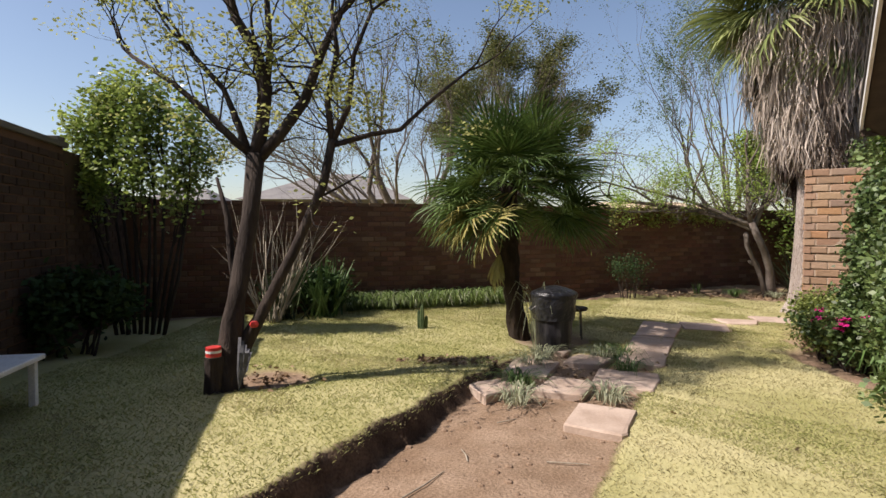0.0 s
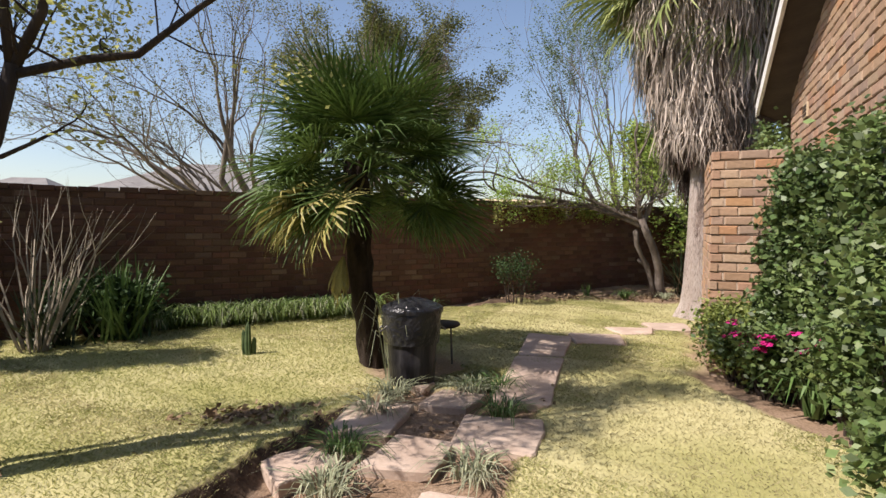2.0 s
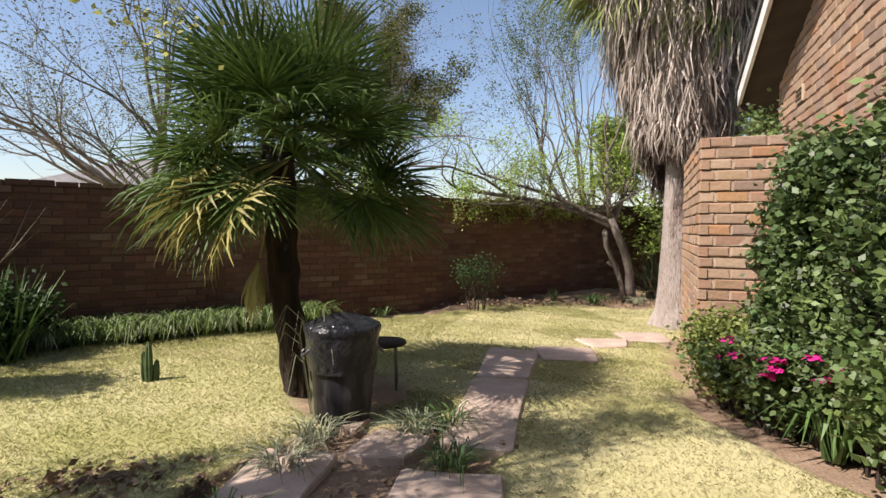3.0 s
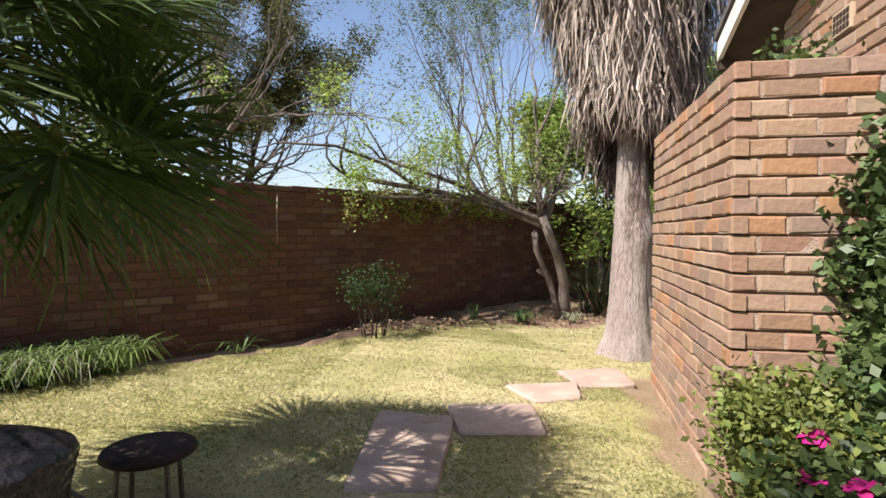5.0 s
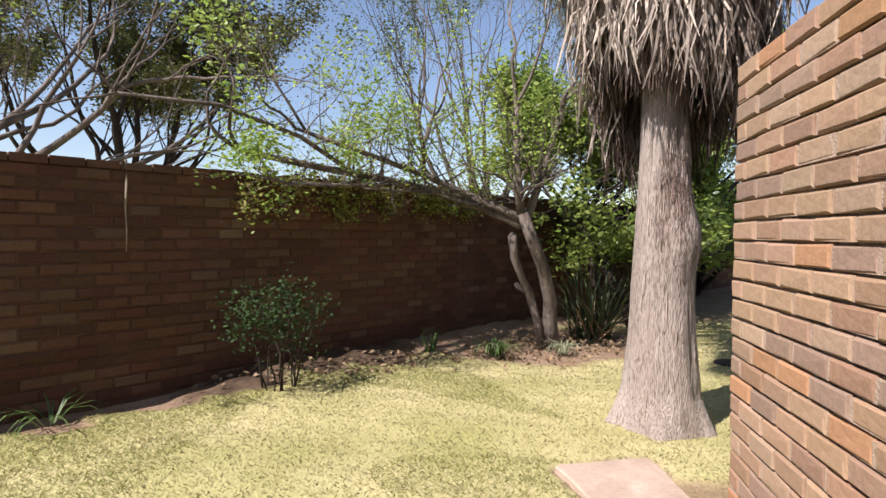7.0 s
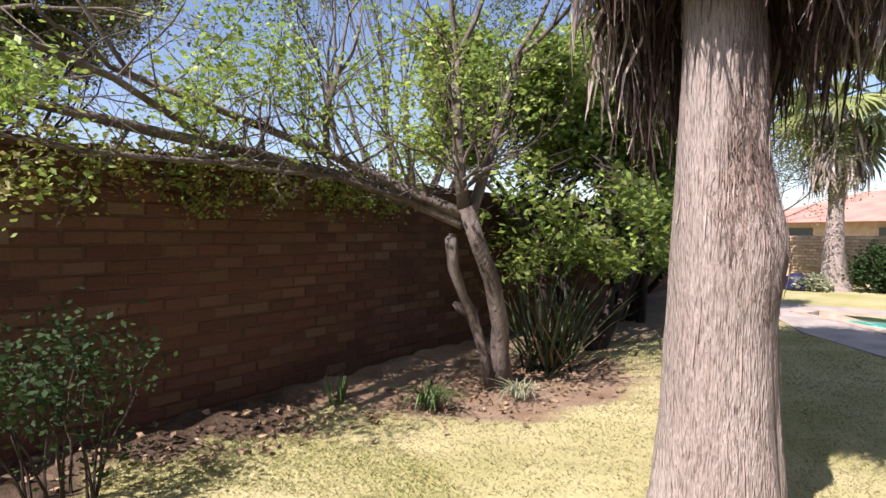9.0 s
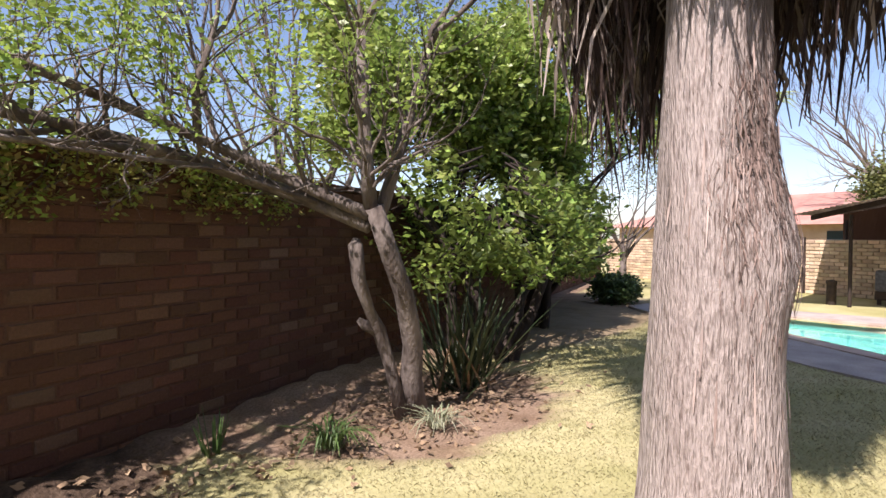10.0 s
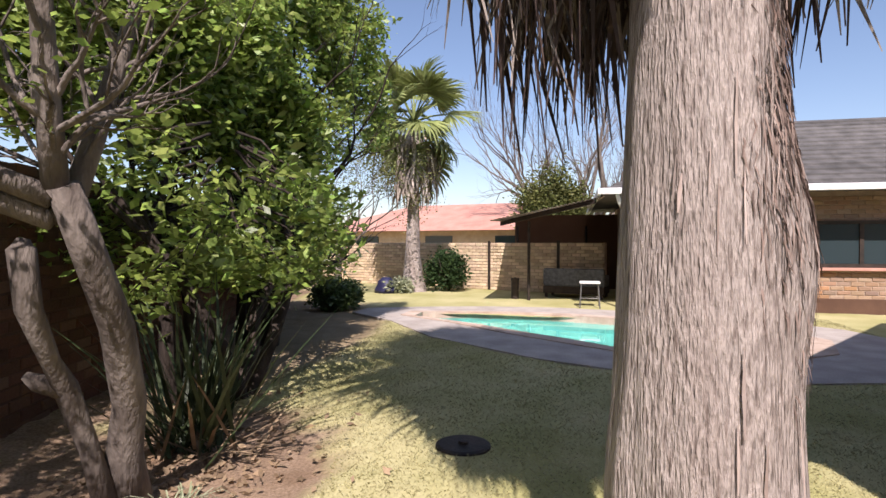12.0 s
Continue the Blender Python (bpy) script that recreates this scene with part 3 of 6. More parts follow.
# unseen plain wall and eave closing the walk's start, raised to block sky light
sky_block_wall = thing("house", label="unseen plain dark wall behind the garden's entry, raised to block sky light", category="house")
part("wall", Build().box((-2.6, -2.2, -0.2), (5.5, -1.5, 5.2)), M_PLASTER, sky_block_wall)
part("eave", Build().box((-3.0, -2.2, 5.201), (5.9, -0.9, 5.3)), M_SOFFIT, sky_block_wall)
wall_left = tagged(thing("wall_left"), "tall brick wall with deep shade put into its dark colour and a concrete coping", "wall", kind="structure")
wl = along(left_o, LEFT)
part("wall_core", Build().box((0, 0.012, -0.2), (7.8, 0.22, 2.33), wl), M_MORTAR_OLD, wall_left)
part("coping", Build().box((0, -0.03, 2.331), (7.83, 0.25, 2.40), wl, 0.01), M_PLASTER, wall_left)
part("coping_block", Build().box((7.62, -0.01, 2.401), (7.8, 0.21, 2.45), wl, 0.008), M_PLASTER, wall_left)
for k in range(5):                                         # the wall steps down to the corner
    part("wall_step", Build().box((7.801 + 0.48 * k, 0.012, -0.2), (8.28 + 0.48 * k, 0.215, 2.31 - 0.085 * k), wl), M_BRICK_SHADE, wall_left)
part("corner_pier", Build().box((9.98, -0.3, -0.2), (10.3, 0.01, 1.9), wl), M_BRICK_OLD, wall_left)
# screen wall of orange brick beside the path
P0, P1 = Vector((4.12, 6.23)), Vector((5.30, 7.95))
SIDE = math.degrees(math.atan2(P1.y - P0.y, P1.x - P0.x))
LEN = (P1 - P0).length
screen = tagged(thing("wall_screen"), "sunlit orange-brown clinker brick screen wall with deep joints", "wall", kind="structure")
# x along the wall from the far end to the near corner, y into it
side_m = along((P1.x, P1.y), SIDE + 180)
front_m = along((P0.x, P0.y), SIDE - 90)
part("wall_core", Build().box((0.03, 0.024, -0.2), (LEN - 0.024, 0.6, 2.055), side_m), M_MORTAR, screen)

# the house beside the screen wall: a tall gable wall under a dark overhang
HU = Vector((0.566, 0.824))
HN = Vector((0.824, -0.566))
HC = Vector((6.03, 7.38))
house = tagged(thing("house"), "orange brick house with dark eaves and white fascia boards", "house", kind="")
hm = Matrix(((-HU.x, HN.x, 0, HC.x), (-HU.y, HN.y, 0, HC.y), (0, 0, 1, 0), (0, 0, 0, 1)))
part("wall", Build().box((0.02, 0.022, -0.2), (4.0, 7.2, 3.3), hm), M_MORTAR, house)
def beam(p, q, w, h, drop=0.0):
    """A straight board from p to q, w thick and h deep (below the line)."""
    p, q = Vector(p), Vector(q)
    d = (q - p).normalized()
    s = d.cross(Vector((0, 0, 1))).normalized() * (w / 2)
    u = Vector((0, 0, -h))
    b = Build()
    b.add([p - s + u, p + s + u, p + s, p - s, q - s + u, q + s + u, q + s, q - s], [(0, 1, 2, 3), (7, 6, 5, 4), (0, 4, 5, 1), (1, 5, 6, 2), (2, 6, 7, 3), (3, 7, 4, 0)])
    return b


def slab_quad(a, b, c, d, t):
    """A sheet with four corners and thickness t upwards."""
    k = Build()
    pts = [Vector(p) for p in (a, b, c, d)]
    k.add(pts + [p + Vector((0, 0, t)) for p in pts], [(3, 2, 1, 0), (4, 5, 6, 7), (0, 1, 5, 4), (1, 2, 6, 5), (2, 3, 7, 6), (3, 0, 4, 7)])
    return k


verge = lambda x: 2.84 + 0.33 * (x + 0.59)
meet = lambda x: 2.78 + 0.40 * x
part("soffit", slab_quad(hm @ Vector((-0.59, -0.27, verge(-0.59) + 0.03)), hm @ Vector((5.0, -0.27, verge(5.0) + 0.03)), hm @ Vector((5.0, 0.3, meet(5.0))), hm @ Vector((-0.59, 0.3, meet(-0.59))), 0.05), M_SOFFIT, house, "dark stained timber soffit")
part("fascia", beam(hm @ Vector((-0.6, -0.30, verge(-0.6) + 0.17)), hm @ Vector((5.0, -0.30, verge(5.0) + 0.17)), 0.035, 0.17), M_WHITE, house, "white painted barge board")
part("roof", slab_quad(hm @ Vector((-0.62, -0.34, verge(-0.62) + 0.19)), hm @ Vector((5.0, -0.34, verge(5.0) + 0.19)), hm @ Vector((5.0, 7.5, verge(5.0) + 0.19)), hm @ Vector((-0.62, 7.5, verge(-0.62) + 0.19)), 0.06), M_ROOF, house, "dark grey tiled roof")
part("gutter", beam(hm @ Vector((-0.62, -0.3, 2.86)), hm @ Vector((-0.62, 7.4, 2.86)), 0.1, 0.1), M_SOFFIT, house)
vent = part("air_vent", Build().box((-0.115, -0.012, -0.075), (0.115, 0.03, 0.075), None, 0.004), M_PALE_BRICK, house, "pale terracotta air brick with square holes", m=hm @ Matrix.Translation((0.93, -0.004, 2.6)))
# dark blocks on the face; the shade inside the holes is put in as colour
holes = Build()
for i in range(5):
    for j in range(3):
        holes.box((-0.095 + i * 0.04, -0.0165, -0.058 + j * 0.042), (-0.067 + i * 0.04, -0.0125, -0.028 + j * 0.042))
tagged(part("vent_holes", holes, M_SOFFIT, vent), kind="stuff")

# ---- house wing beyond the pool, with its covered patio ----
wing = thing("house", label="low brick house wing with tiled hip roof beside the pool", category="house")
wing_wall = Build().box((16.612, -8.0, -0.2), (22.5, 8.0, 2.35))
part("wall", wing_wall, M_MORTAR, wing)
part("plinth", Build().box((16.52, -8.0, -0.05), (16.597, 8.0, 0.28)), M_MORTAR_OLD, wing)
eave, ridge = 2.36, 4.3
roof = Build()
x0, x1, y0, y1 = 15.85, 23.2, -8.6, 8.75
xm = (x0 + x1) / 2
R = [(x0, y0, eave), (x1, y0, eave), (x1, y1, eave), (x0, y1, eave), (xm, y0 + 3.6, ridge), (xm, y1 - 3.6, ridge)]
roof.add(R, [(0, 1, 4), (2, 3, 5), (3, 0, 4, 5), (1, 2, 5, 4), (3, 2, 1, 0)])
part("roof", roof, M_ROOF, wing)
rows = Build()
for k in range(15):                                        # tile courses as low steps
    f = k / 15
    xa, za = x0 + (xm - x0) * f, eave + (ridge - eave) * f
    ya, yb = y0 + 3.6 * f, y1 - 3.6 * f
    g = 1 / 15
    xb, zb = x0 + (xm - x0) * (f + g), eave + (ridge - eave) * (f + g)
    rows.add([(xa, ya, za + 0.05), (xa, yb, za + 0.05), (xb, yb - 3.6 * g, zb + 0.012), (xb, ya + 3.6 * g, zb + 0.012), (xa, ya, za), (xa, yb, za)], [(0, 3, 2, 1), (4, 0, 1, 5)])
    rows.add([(xa, yb, za + 0.05), (x1 - (xa - x0), yb, za + 0.05), (x1 - (xb - x0), yb - 3.6 * g, zb + 0.012), (xb, yb - 3.6 * g, zb + 0.012)], [(0, 3, 2, 1)])
tagged(part("roof_tiles", rows, M_ROOF, wing), kind="stuff")
part("gutter", Build().box((x0 - 0.08, y0, eave - 0.06), (x0 - 0.003, y1, eave + 0.06), None, 0.012), M_WHITE, wing, "white painted gutter")
part("gutter", Build().box((x0 - 0.08, y1 + 0.003, eave - 0.06), (x1, y1 + 0.08, eave + 0.06), None, 0.012), M_WHITE, wing, "white painted gutter")
part("downpipe", Build().tube([(x0 + 0.05, y1 - 0.3, eave - 0.06), (x0 + 0.1, y1 - 0.34, 2.15), (16.2, 8.25, 1.9), (16.2, 8.25, 0.0)], [0.04] * 4, 10), M_WHITE, wing, "white downpipe")
win = part("window", Build().box((16.54, 3.2, 0.88), (16.597, 4.75, 0.95)).box((16.54, 3.2, 1.72), (16.597, 4.75, 1.78)).box((16.54, 3.2, 0.951), (16.597, 3.27, 1.719)).box((16.54, 4.68, 0.951), (16.597, 4.75, 1.719)).box((16.54, 3.93, 0.951), (16.597, 4.0, 1.719)), M_DARK_METAL, wing)
part("pane", Build().box((16.57, 3.272, 0.953), (16.59, 3.928, 1.717)), M_GLASS, win)
part("pane", Build().box((16.57, 4.002, 0.953), (16.59, 4.678, 1.717)), M_GLASS, win)
part("sill", Build().box((16.47, 3.1, 0.82), (16.596, 4.85, 0.878), None, 0.008), M_ROOF_RED, win, "red tiled window sill")
gate = part("security_gate", Build().box((16.44, 6.55, 0.05), (16.48, 6.6, 1.85)).box((16.44, 7.45, 0.05), (16.48, 7.5, 1.85)).box((16.44, 6.601, 0.05), (16.48, 7.449, 0.1)).box((16.44, 6.601, 1.8), (16.48, 7.449, 1.85)).box((16.44, 6.601, 0.95), (16.48, 7.449, 1.0)), M_WHITE, wing, "white steel security gate")
for k in range(9):
    part("bar", Build().box((16.45, 6.66 + k * 0.09, 0.101), (16.47, 6.685 + k * 0.09, 0.949)), M_WHITE, gate)
for k in range(6):
    part("diagonal_bar", beam((16.46, 6.605 + k * 0.14, 1.001 + 0.0), (16.46, min(7.445, 6.605 + k * 0.14 + 0.75), 1.001 + min(0.79, 0.79 * (0.84 - k * 0.14) / 0.75)), 0.018, 0.028), M_WHITE, gate)
# no opening here: a dark sheet gives the doorway's inner shade
part("doorway", Build().box((16.585, 6.5, 0.0), (16.598, 7.55, 1.95)), M_SOFFIT, wing, "dark panel standing in for the shade of an open doorway")

patio = thing("patio_roof", label="low sheeted patio roof on thin steel posts beside the pool", category="pergola")
rib = Build()
for k in range(28):
    y = 8.66 + k * 0.085
    rib.add([(16.2, y, 2.3 - k * 0.017), (21.5, y, 2.5 - k * 0.017), (21.5, y + 0.05, 2.5 - k * 0.017), (16.2, y + 0.05, 2.3 - k * 0.017), (16.2, y + 0.05, 2.27 - k * 0.017), (21.5, y + 0.05, 2.47 - k * 0.017), (21.5, y + 0.085, 2.47 - k * 0.017), (16.2, y + 0.085, 2.27 - k * 0.017)], [(0, 1, 2, 3), (3, 2, 5, 4), (4, 5, 6, 7)])
part("roof_sheet", rib, M_THATCH, patio, "ribbed straw-coloured roof sheeting")
part("beam", beam((16.25, 8.85, 2.26), (17.6, 10.95, 1.86), 0.06, 0.1), M_DARK_METAL, patio)
for p in ((17.68, 10.3), (21.3, 10.9), (21.3, 8.9)):
    part("post", Build().tube([(*p, 0), (*p, 1.86)], [0.035, 0.035], 8), M_DARK_METAL, patio)
part("back_wall", Build().box((21.5, 6.5, 0), (21.7, 11.0, 2.2)), M_BRICK_OLD, patio)
sofa = thing("patio_sofa", (18.8, 9.2, 0), "dark low patio sofa in the shade of the roof", "sofa", rz=77)
part("base", Build().box((-0.75, -0.38, 0.1), (0.75, 0.38, 0.28), None, 0.02), M_SOFFIT, sofa)
for k in (-0.37, 0.37):
    part("seat_cushion", Build().box((k - 0.36, -0.36, 0.281), (k + 0.36, 0.2, 0.4), None, 0.03), M_RAG, sofa)
part("backrest", Build().box((-0.75, 0.21, 0.281), (0.75, 0.38, 0.72), None, 0.04), M_RAG, sofa)
for k in (-0.75, 0.64):
    part("armrest", Build().box((k, -0.38, 0.281), (k + 0.11, 0.2, 0.55), None, 0.03), M_RAG, sofa)
for sx in (-0.68, 0.68):
    for sy in (-0.32, 0.32):
        part("foot", Build().box((sx - 0.03, sy - 0.03, 0), (sx + 0.03, sy + 0.03, 0.099)), M_SOFFIT, sofa)
towel = thing("towel", (18.65, 9.1, 0.402), "folded white towel lying on the patio sofa", "towel")
part("fold", Build().box((-0.14, -0.2, 0.0), (0.14, 0.2, 0.035), None, 0.012).box((-0.135, -0.195, 0.036), (0.13, 0.19, 0.07), None, 0.014), M_WHITE, towel)
chair = thing("folding_stool", (16.55, 8.95, 0), "white-seated folding stool on thin splayed metal legs", "stool")
part("seat", Build().box((-0.19, -0.21, 0.5), (0.19, 0.21, 0.54), None, 0.014), M_WHITE, chair)
for sx in (-1, 1):
    for sy in (-1, 1):
        part("leg", Build().tube([(sx * 0.14, sy * 0.17, 0.5), (sx * 0.24, sy * 0.2, 0)], [0.012, 0.012], 8), M_STEEL, chair)
    part("stretcher", Build().tube([(sx * 0.2, -0.19, 0.2), (sx * 0.2, 0.19, 0.2)], [0.009, 0.009], 6), M_STEEL, chair)
post = thing("bollard", (17.95, 10.65, 0), "short dark garden bollard beside the pool paving", "bollard")
part("stem", Build().lathe([(0.0, 0), (0.09, 0), (0.09, 0.42), (0.1, 0.44), (0.1, 0.5), (0.0, 0.52)], sides=12), M_DARK_METAL, post)

# far wall of pale brick and what shows above it
far_wall = tagged(thing("wall_far"), "sunlit pale buff brick garden wall with dark posts", "wall", kind="structure")
fm = along((19.3, 8.5), 70)
part("wall_core", Build().box((0.0, -0.22, -0.1), (10.5, -0.052, 1.36), fm), M_MORTAR, far_wall)
brick_wall(far_wall, fm @ Matrix.Rotation(math.pi, 4, "Z") @ Matrix.Translation((-10.5, -0.0, 0)) @ Matrix.Diagonal((1, 1, 1, 1)), 10.5, 1.36, M_PALE_BRICK, seed=4, course=0.09)
for k in (1.2, 3.3, 6.2):
    part("post", Build().box((k, 0.002, 0), (k + 0.06, 0.06, 1.42), fm), M_DARK_METAL, far_wall)
neighbour = thing("house", (33, 16.5, 0), "neighbouring house with a faded red hipped roof", "house", rz=-12)
part("wall", Build().box((-3, -8, 0), (6, 5, 2.0)), M_PALE_BRICK, neighbour)
nr = Build()
nr.add([(-3.5, -8.6, 1.95), (6.5, -8.6, 1.95), (6.5, 5.6, 1.95), (-3.5, 5.6, 1.95), (1.5, -5.0, 3.5), (1.5, 2.0, 3.5)], [(0, 1, 4), (2, 3, 5), (3, 0, 4, 5), (1, 2, 5, 4), (3, 2, 1, 0)])
part("roof", nr, M_ROOF_RED, neighbour)
for y in (-6, -2.5, 1.5):
    part("window", Build().box((-3.04, y, 0.8), (-3.003, y + 1.4, 1.7)), M_GLASS, neighbour)

# neighbours' roofs over the back wall
for at, w, hgt, lab, m_ in (((-5.6, 30, 0), 4.2, 4.4, "distant house with a low grey hipped roof", M_ROOF_GREY), ((9.5, 27, 0), 9.0, 2.75, "neighbouring house with a pale sunlit roof", M_PALE_BRICK), ((-15.5, 34, 0), 3.2, 3.9, "distant house with a grey roof", M_ROOF_GREY)):
    nb = thing("house", at, lab, "house")
    part("wall", Build().box((-w + 0.6, -3.4, 0), (w - 0.6, 4, hgt - 1.6)), M_PLASTER, nb)
    k = Build()
    k.add([(-w, -4, hgt - 1.6), (w, -4, hgt - 1.6), (w, 4.6, hgt - 1.6), (-w, 4.6, hgt - 1.6), (-w * 0.25, 0.3, hgt), (w * 0.25, 0.3, hgt)], [(0, 1, 5, 4), (2, 3, 4, 5), (3, 0, 4), (1, 2, 5), (3, 2, 1, 0)])
    part("roof", k, m_, nb)
    part("window", Build().box((-1.0, -3.44, 0.9), (0.6, -3.403, hgt - 1.9)), M_GLASS, nb)

# ---- pool ----
pool = thing("swimming_pool", label="turquoise swimming pool with pale stone paving round it", category="pool")


def ring(inner, outer, z0, z1):
    b, n = Build(), len(inner)
    b.v = [(*p, z1) for p in inner] + [(*p, z1) for p in outer] + [(*p, z0) for p in inner] + [(*p, z0) for p in outer]
    for i in range(n):
        j = (i + 1) % n
        b.f += [(i, n + i, n + j, j), (n + i, 3 * n + i, 3 * n + j, n + j), (2 * n + i, i, j, 2 * n + j)]
    return b


def grown(poly, d):
    c = Vector((sum(p[0] for p in poly) / len(poly), sum(p[1] for p in poly) / len(poly)))
    return [tuple(Vector(p) + (Vector(p) - c).normalized() * d) for p in poly]


part("paving", ring(grown(POOL, 0.28), grown(POOL, 1.35), -0.06, 0.02), M_PAVING, pool)
part("coping", ring(grown(POOL, -0.02), grown(POOL, 0.277), -0.2, 0.035), M_SLAB, pool, "pinkish stone coping")
basin = Build()
nP = len(POOL)
basin.v = [(*p, -0.05) for p in grown(POOL, 0.02)] + [(*p, -1.1) for p in grown(POOL, 0.0)]
basin.f = [(i, nP + i, nP + (i + 1) % nP, (i + 1) % nP) for i in range(nP)] + [tuple(range(nP, 2 * nP))]
part("basin", basin, M_POOL, pool)
water = Build()
water.v = [(*p, -0.07) for p in POOL]
water.f = [tuple(range(nP))]
wob = part("water", water, M_WATER, pool)
wob.visible_shadow = False


# ---- palms ----
def fan_blade(b, rng, base, ax, side, up, blade, n, spread, droop, width, fold=0.25):
    """Leaflets of a fan leaf round the point base, in the plane of ax and side."""
    for i in range(n):
        a = radians(spread) * (2 * (i + 0.5) / n - 1)
        d = ax * math.cos(a) + side * math.sin(a)
        s = (side * math.cos(a) - ax * math.sin(a) + up * rng.uniform(-0.5, 0.5)).normalized()
        L = blade * (1 - 0.22 * abs(a) / radians(spread)) * rng.uniform(0.86, 1.08)
        lift = up * (fold * 0.06 * (1 if i % 2 else -1))
        dr = droop * rng.uniform(0.6, 1.4)
        g = Vector((0, 0, -1))
        pts = [base + d * 0.03, base + d * L * 0.5 + lift + g * dr * 0.12 * L, base + d * L * 0.8 + lift + g * dr * 0.4 * L, base + d * L * 0.97 + g * dr * 0.85 * L]
        b.strip(pts, (0.012, width, width * 0.6, 0.003), s)


def frond_mesh(seed, petiole, blade, n=34, spread=125, droop=0.2, width=0.034, stem=0.011):
    rng = np.random.default_rng(seed)
    b = Build()
    e = Vector((petiole, 0, -0.06 * petiole))
    b.tube([(0, 0, 0), (petiole * 0.5, 0, 0.02), tuple(e)], [stem * 1.3, stem, stem * 0.7], 4)
    fan_blade(b, rng, e, Vector((1, 0, -0.15)).normalized(), Vector((0, 1, 0)), Vector((0, 0, 1)), blade, n, spread, droop, width)
    return b.mesh("frond")


def crown(parent, centre, meshes, count, lo, hi, rng, scale=(0.85, 1.1), skew=1.0):
    for k in range(count):
        f = ((k + 0.5) / count) ** skew
        el = lo + (hi - lo) * f + rng.uniform(-8, 8)
        az = k * 137.5 + rng.uniform(-15, 15)
        s = rng.uniform(*scale)
        me = meshes[int(rng.integers(len(meshes)))] if el > lo + 14 or len(meshes) == 1 else meshes[0]
        ob = new("frond", me)
        ob.parent = parent
        ob.matrix_basis = Matrix.Translation(centre) @ pose(0, 0, 0, rng.uniform(-25, 25), 0, 0) @ Matrix.Rotation(radians(az), 4, "Z") @ Matrix.Rotation(radians(-el), 4, "Y") @ Matrix.Rotation(radians(rng.uniform(-30, 30)), 4, "X") @ Matrix.Scale(s, 4)


def stem_mesh(path, radii, sides, rings, rough, seed, fissure=0.0):
    """A trunk whose skin is broken up by ridges."""
    b = Build()
    pts = [Vector(p) for p in path]
    n = len(pts) - 1
    P, Rr = [], []
    for i in range(rings + 1):
        t = i / rings * n
        k = min(int(t), n - 1)
        f = t - k
        P.append(pts[k].lerp(pts[k + 1], f))
        Rr.append(radii[k] + (radii[k + 1] - radii[k]) * f)
    for p, r in zip(P, Rr):
        for s in range(sides):
            w = 2 * math.pi * s / sides
            q = Vector((math.cos(w), math.sin(w), 0))
            v = noise.noise(Vector((q.x * 3 + seed, q.y * 3, p.z * 2.2))) * rough + noise.noise(Vector((q.x * 14, q.y * 14 + seed, p.z * 4.5))) * fissure
            b.v.append(tuple(p + q * r * (1 + v)))
    for i in range(rings):
        for s in range(sides):
            a, r = i * sides, (s + 1) % sides
            b.f.append((a + s, a + r, a + sides + r, a + sides + s))
    return b


# bushy fan palm standing in the lawn
rng = np.random.default_rng(11)
palm = thing("fan_palm", (1.02, 7.07, 0), "bushy dark green fan palm with a leaning fibrous trunk", "palm tree")
smooth("trunk", stem_mesh([(0, 0, -0.05), (-0.06, 0, 0.35), (-0.13, 0, 0.9), (-0.16, 0, 1.4), (-0.17, 0, 2.0)], [0.14, 0.115, 0.115, 0.12, 0.12], 22, 40, 0.2, 3, 0.3), M_PALM_FIBRE, palm)
top = Vector((-0.05, -0.05, 1.92))
green = [frond_mesh(s, 0.74, 0.7, 46, 122, 0.12 + 0.09 * s, 0.022) for s in range(4)]
for me in green:
    me.materials.append(M_FAN)
crown(palm, top, green, 58, -6, 68, rng, (0.76, 1.0), 1.15)
for az, el, sz in ((196, -24, 0.95), (215, -34, 0.9), (182, -16, 1.0), (300, -30, 0.85), (325, -26, 0.95), (348, -22, 1.0), (12, -24, 1.0), (40, -28, 0.95), (68, -22, 0.9), (100, -26, 0.9), (135, -24, 0.95), (160, -20, 0.95), (335, -40, 0.85), (95, -8, 1.1), (108, 6, 1.1), (120, -10, 1.15), (132, 4, 1.1), (145, -8, 1.15), (156, 8, 1.1), (170, -4, 1.05), (82, 2, 1.1)):
    ob = new("frond", green[int(rng.integers(4))])          # the lowest leaves, hanging apart from the rest
    ob.parent = palm
    ob.matrix_basis = Matrix.Translation(top) @ Matrix.Rotation(radians(az), 4, "Z") @ Matrix.Rotation(radians(-el), 4, "Y") @ Matrix.Rotation(radians(rng.uniform(-45, 45)), 4, "X") @ Matrix.Scale(sz, 4)
old = [frond_mesh(20, 0.72, 0.62, 34, 115, 0.35)]
old[0].materials.append(M_FAN_YELLOW)
for az, el in ((205, -28), (226, -36), (186, -22)):
    ob = new("frond", old[0])
    tagged(ob, "yellowing drooping fan leaf")
    ob.parent = palm
    ob.matrix_basis = Matrix.Translation(top) @ Matrix.Rotation(radians(az), 4, "Z") @ Matrix.Rotation(radians(-el), 4, "Y") @ Matrix.Rotation(radians(rng.uniform(-40, 40)), 4, "X")
hang = frond_mesh(31, 0.75, 0.5, 18, 28, 0.1, 0.04)
hang.materials.append(M_FAN_YELLOW)
ob = new("frond", hang)
tagged(ob, "dead pale leaf hanging down")
ob.parent = palm
ob.matrix_basis = Matrix.Translation(top + Vector((-0.05, -0.1, -0.1))) @ Matrix.Rotation(radians(215), 4, "Z") @ Matrix.Rotation(radians(68), 4, "Y")

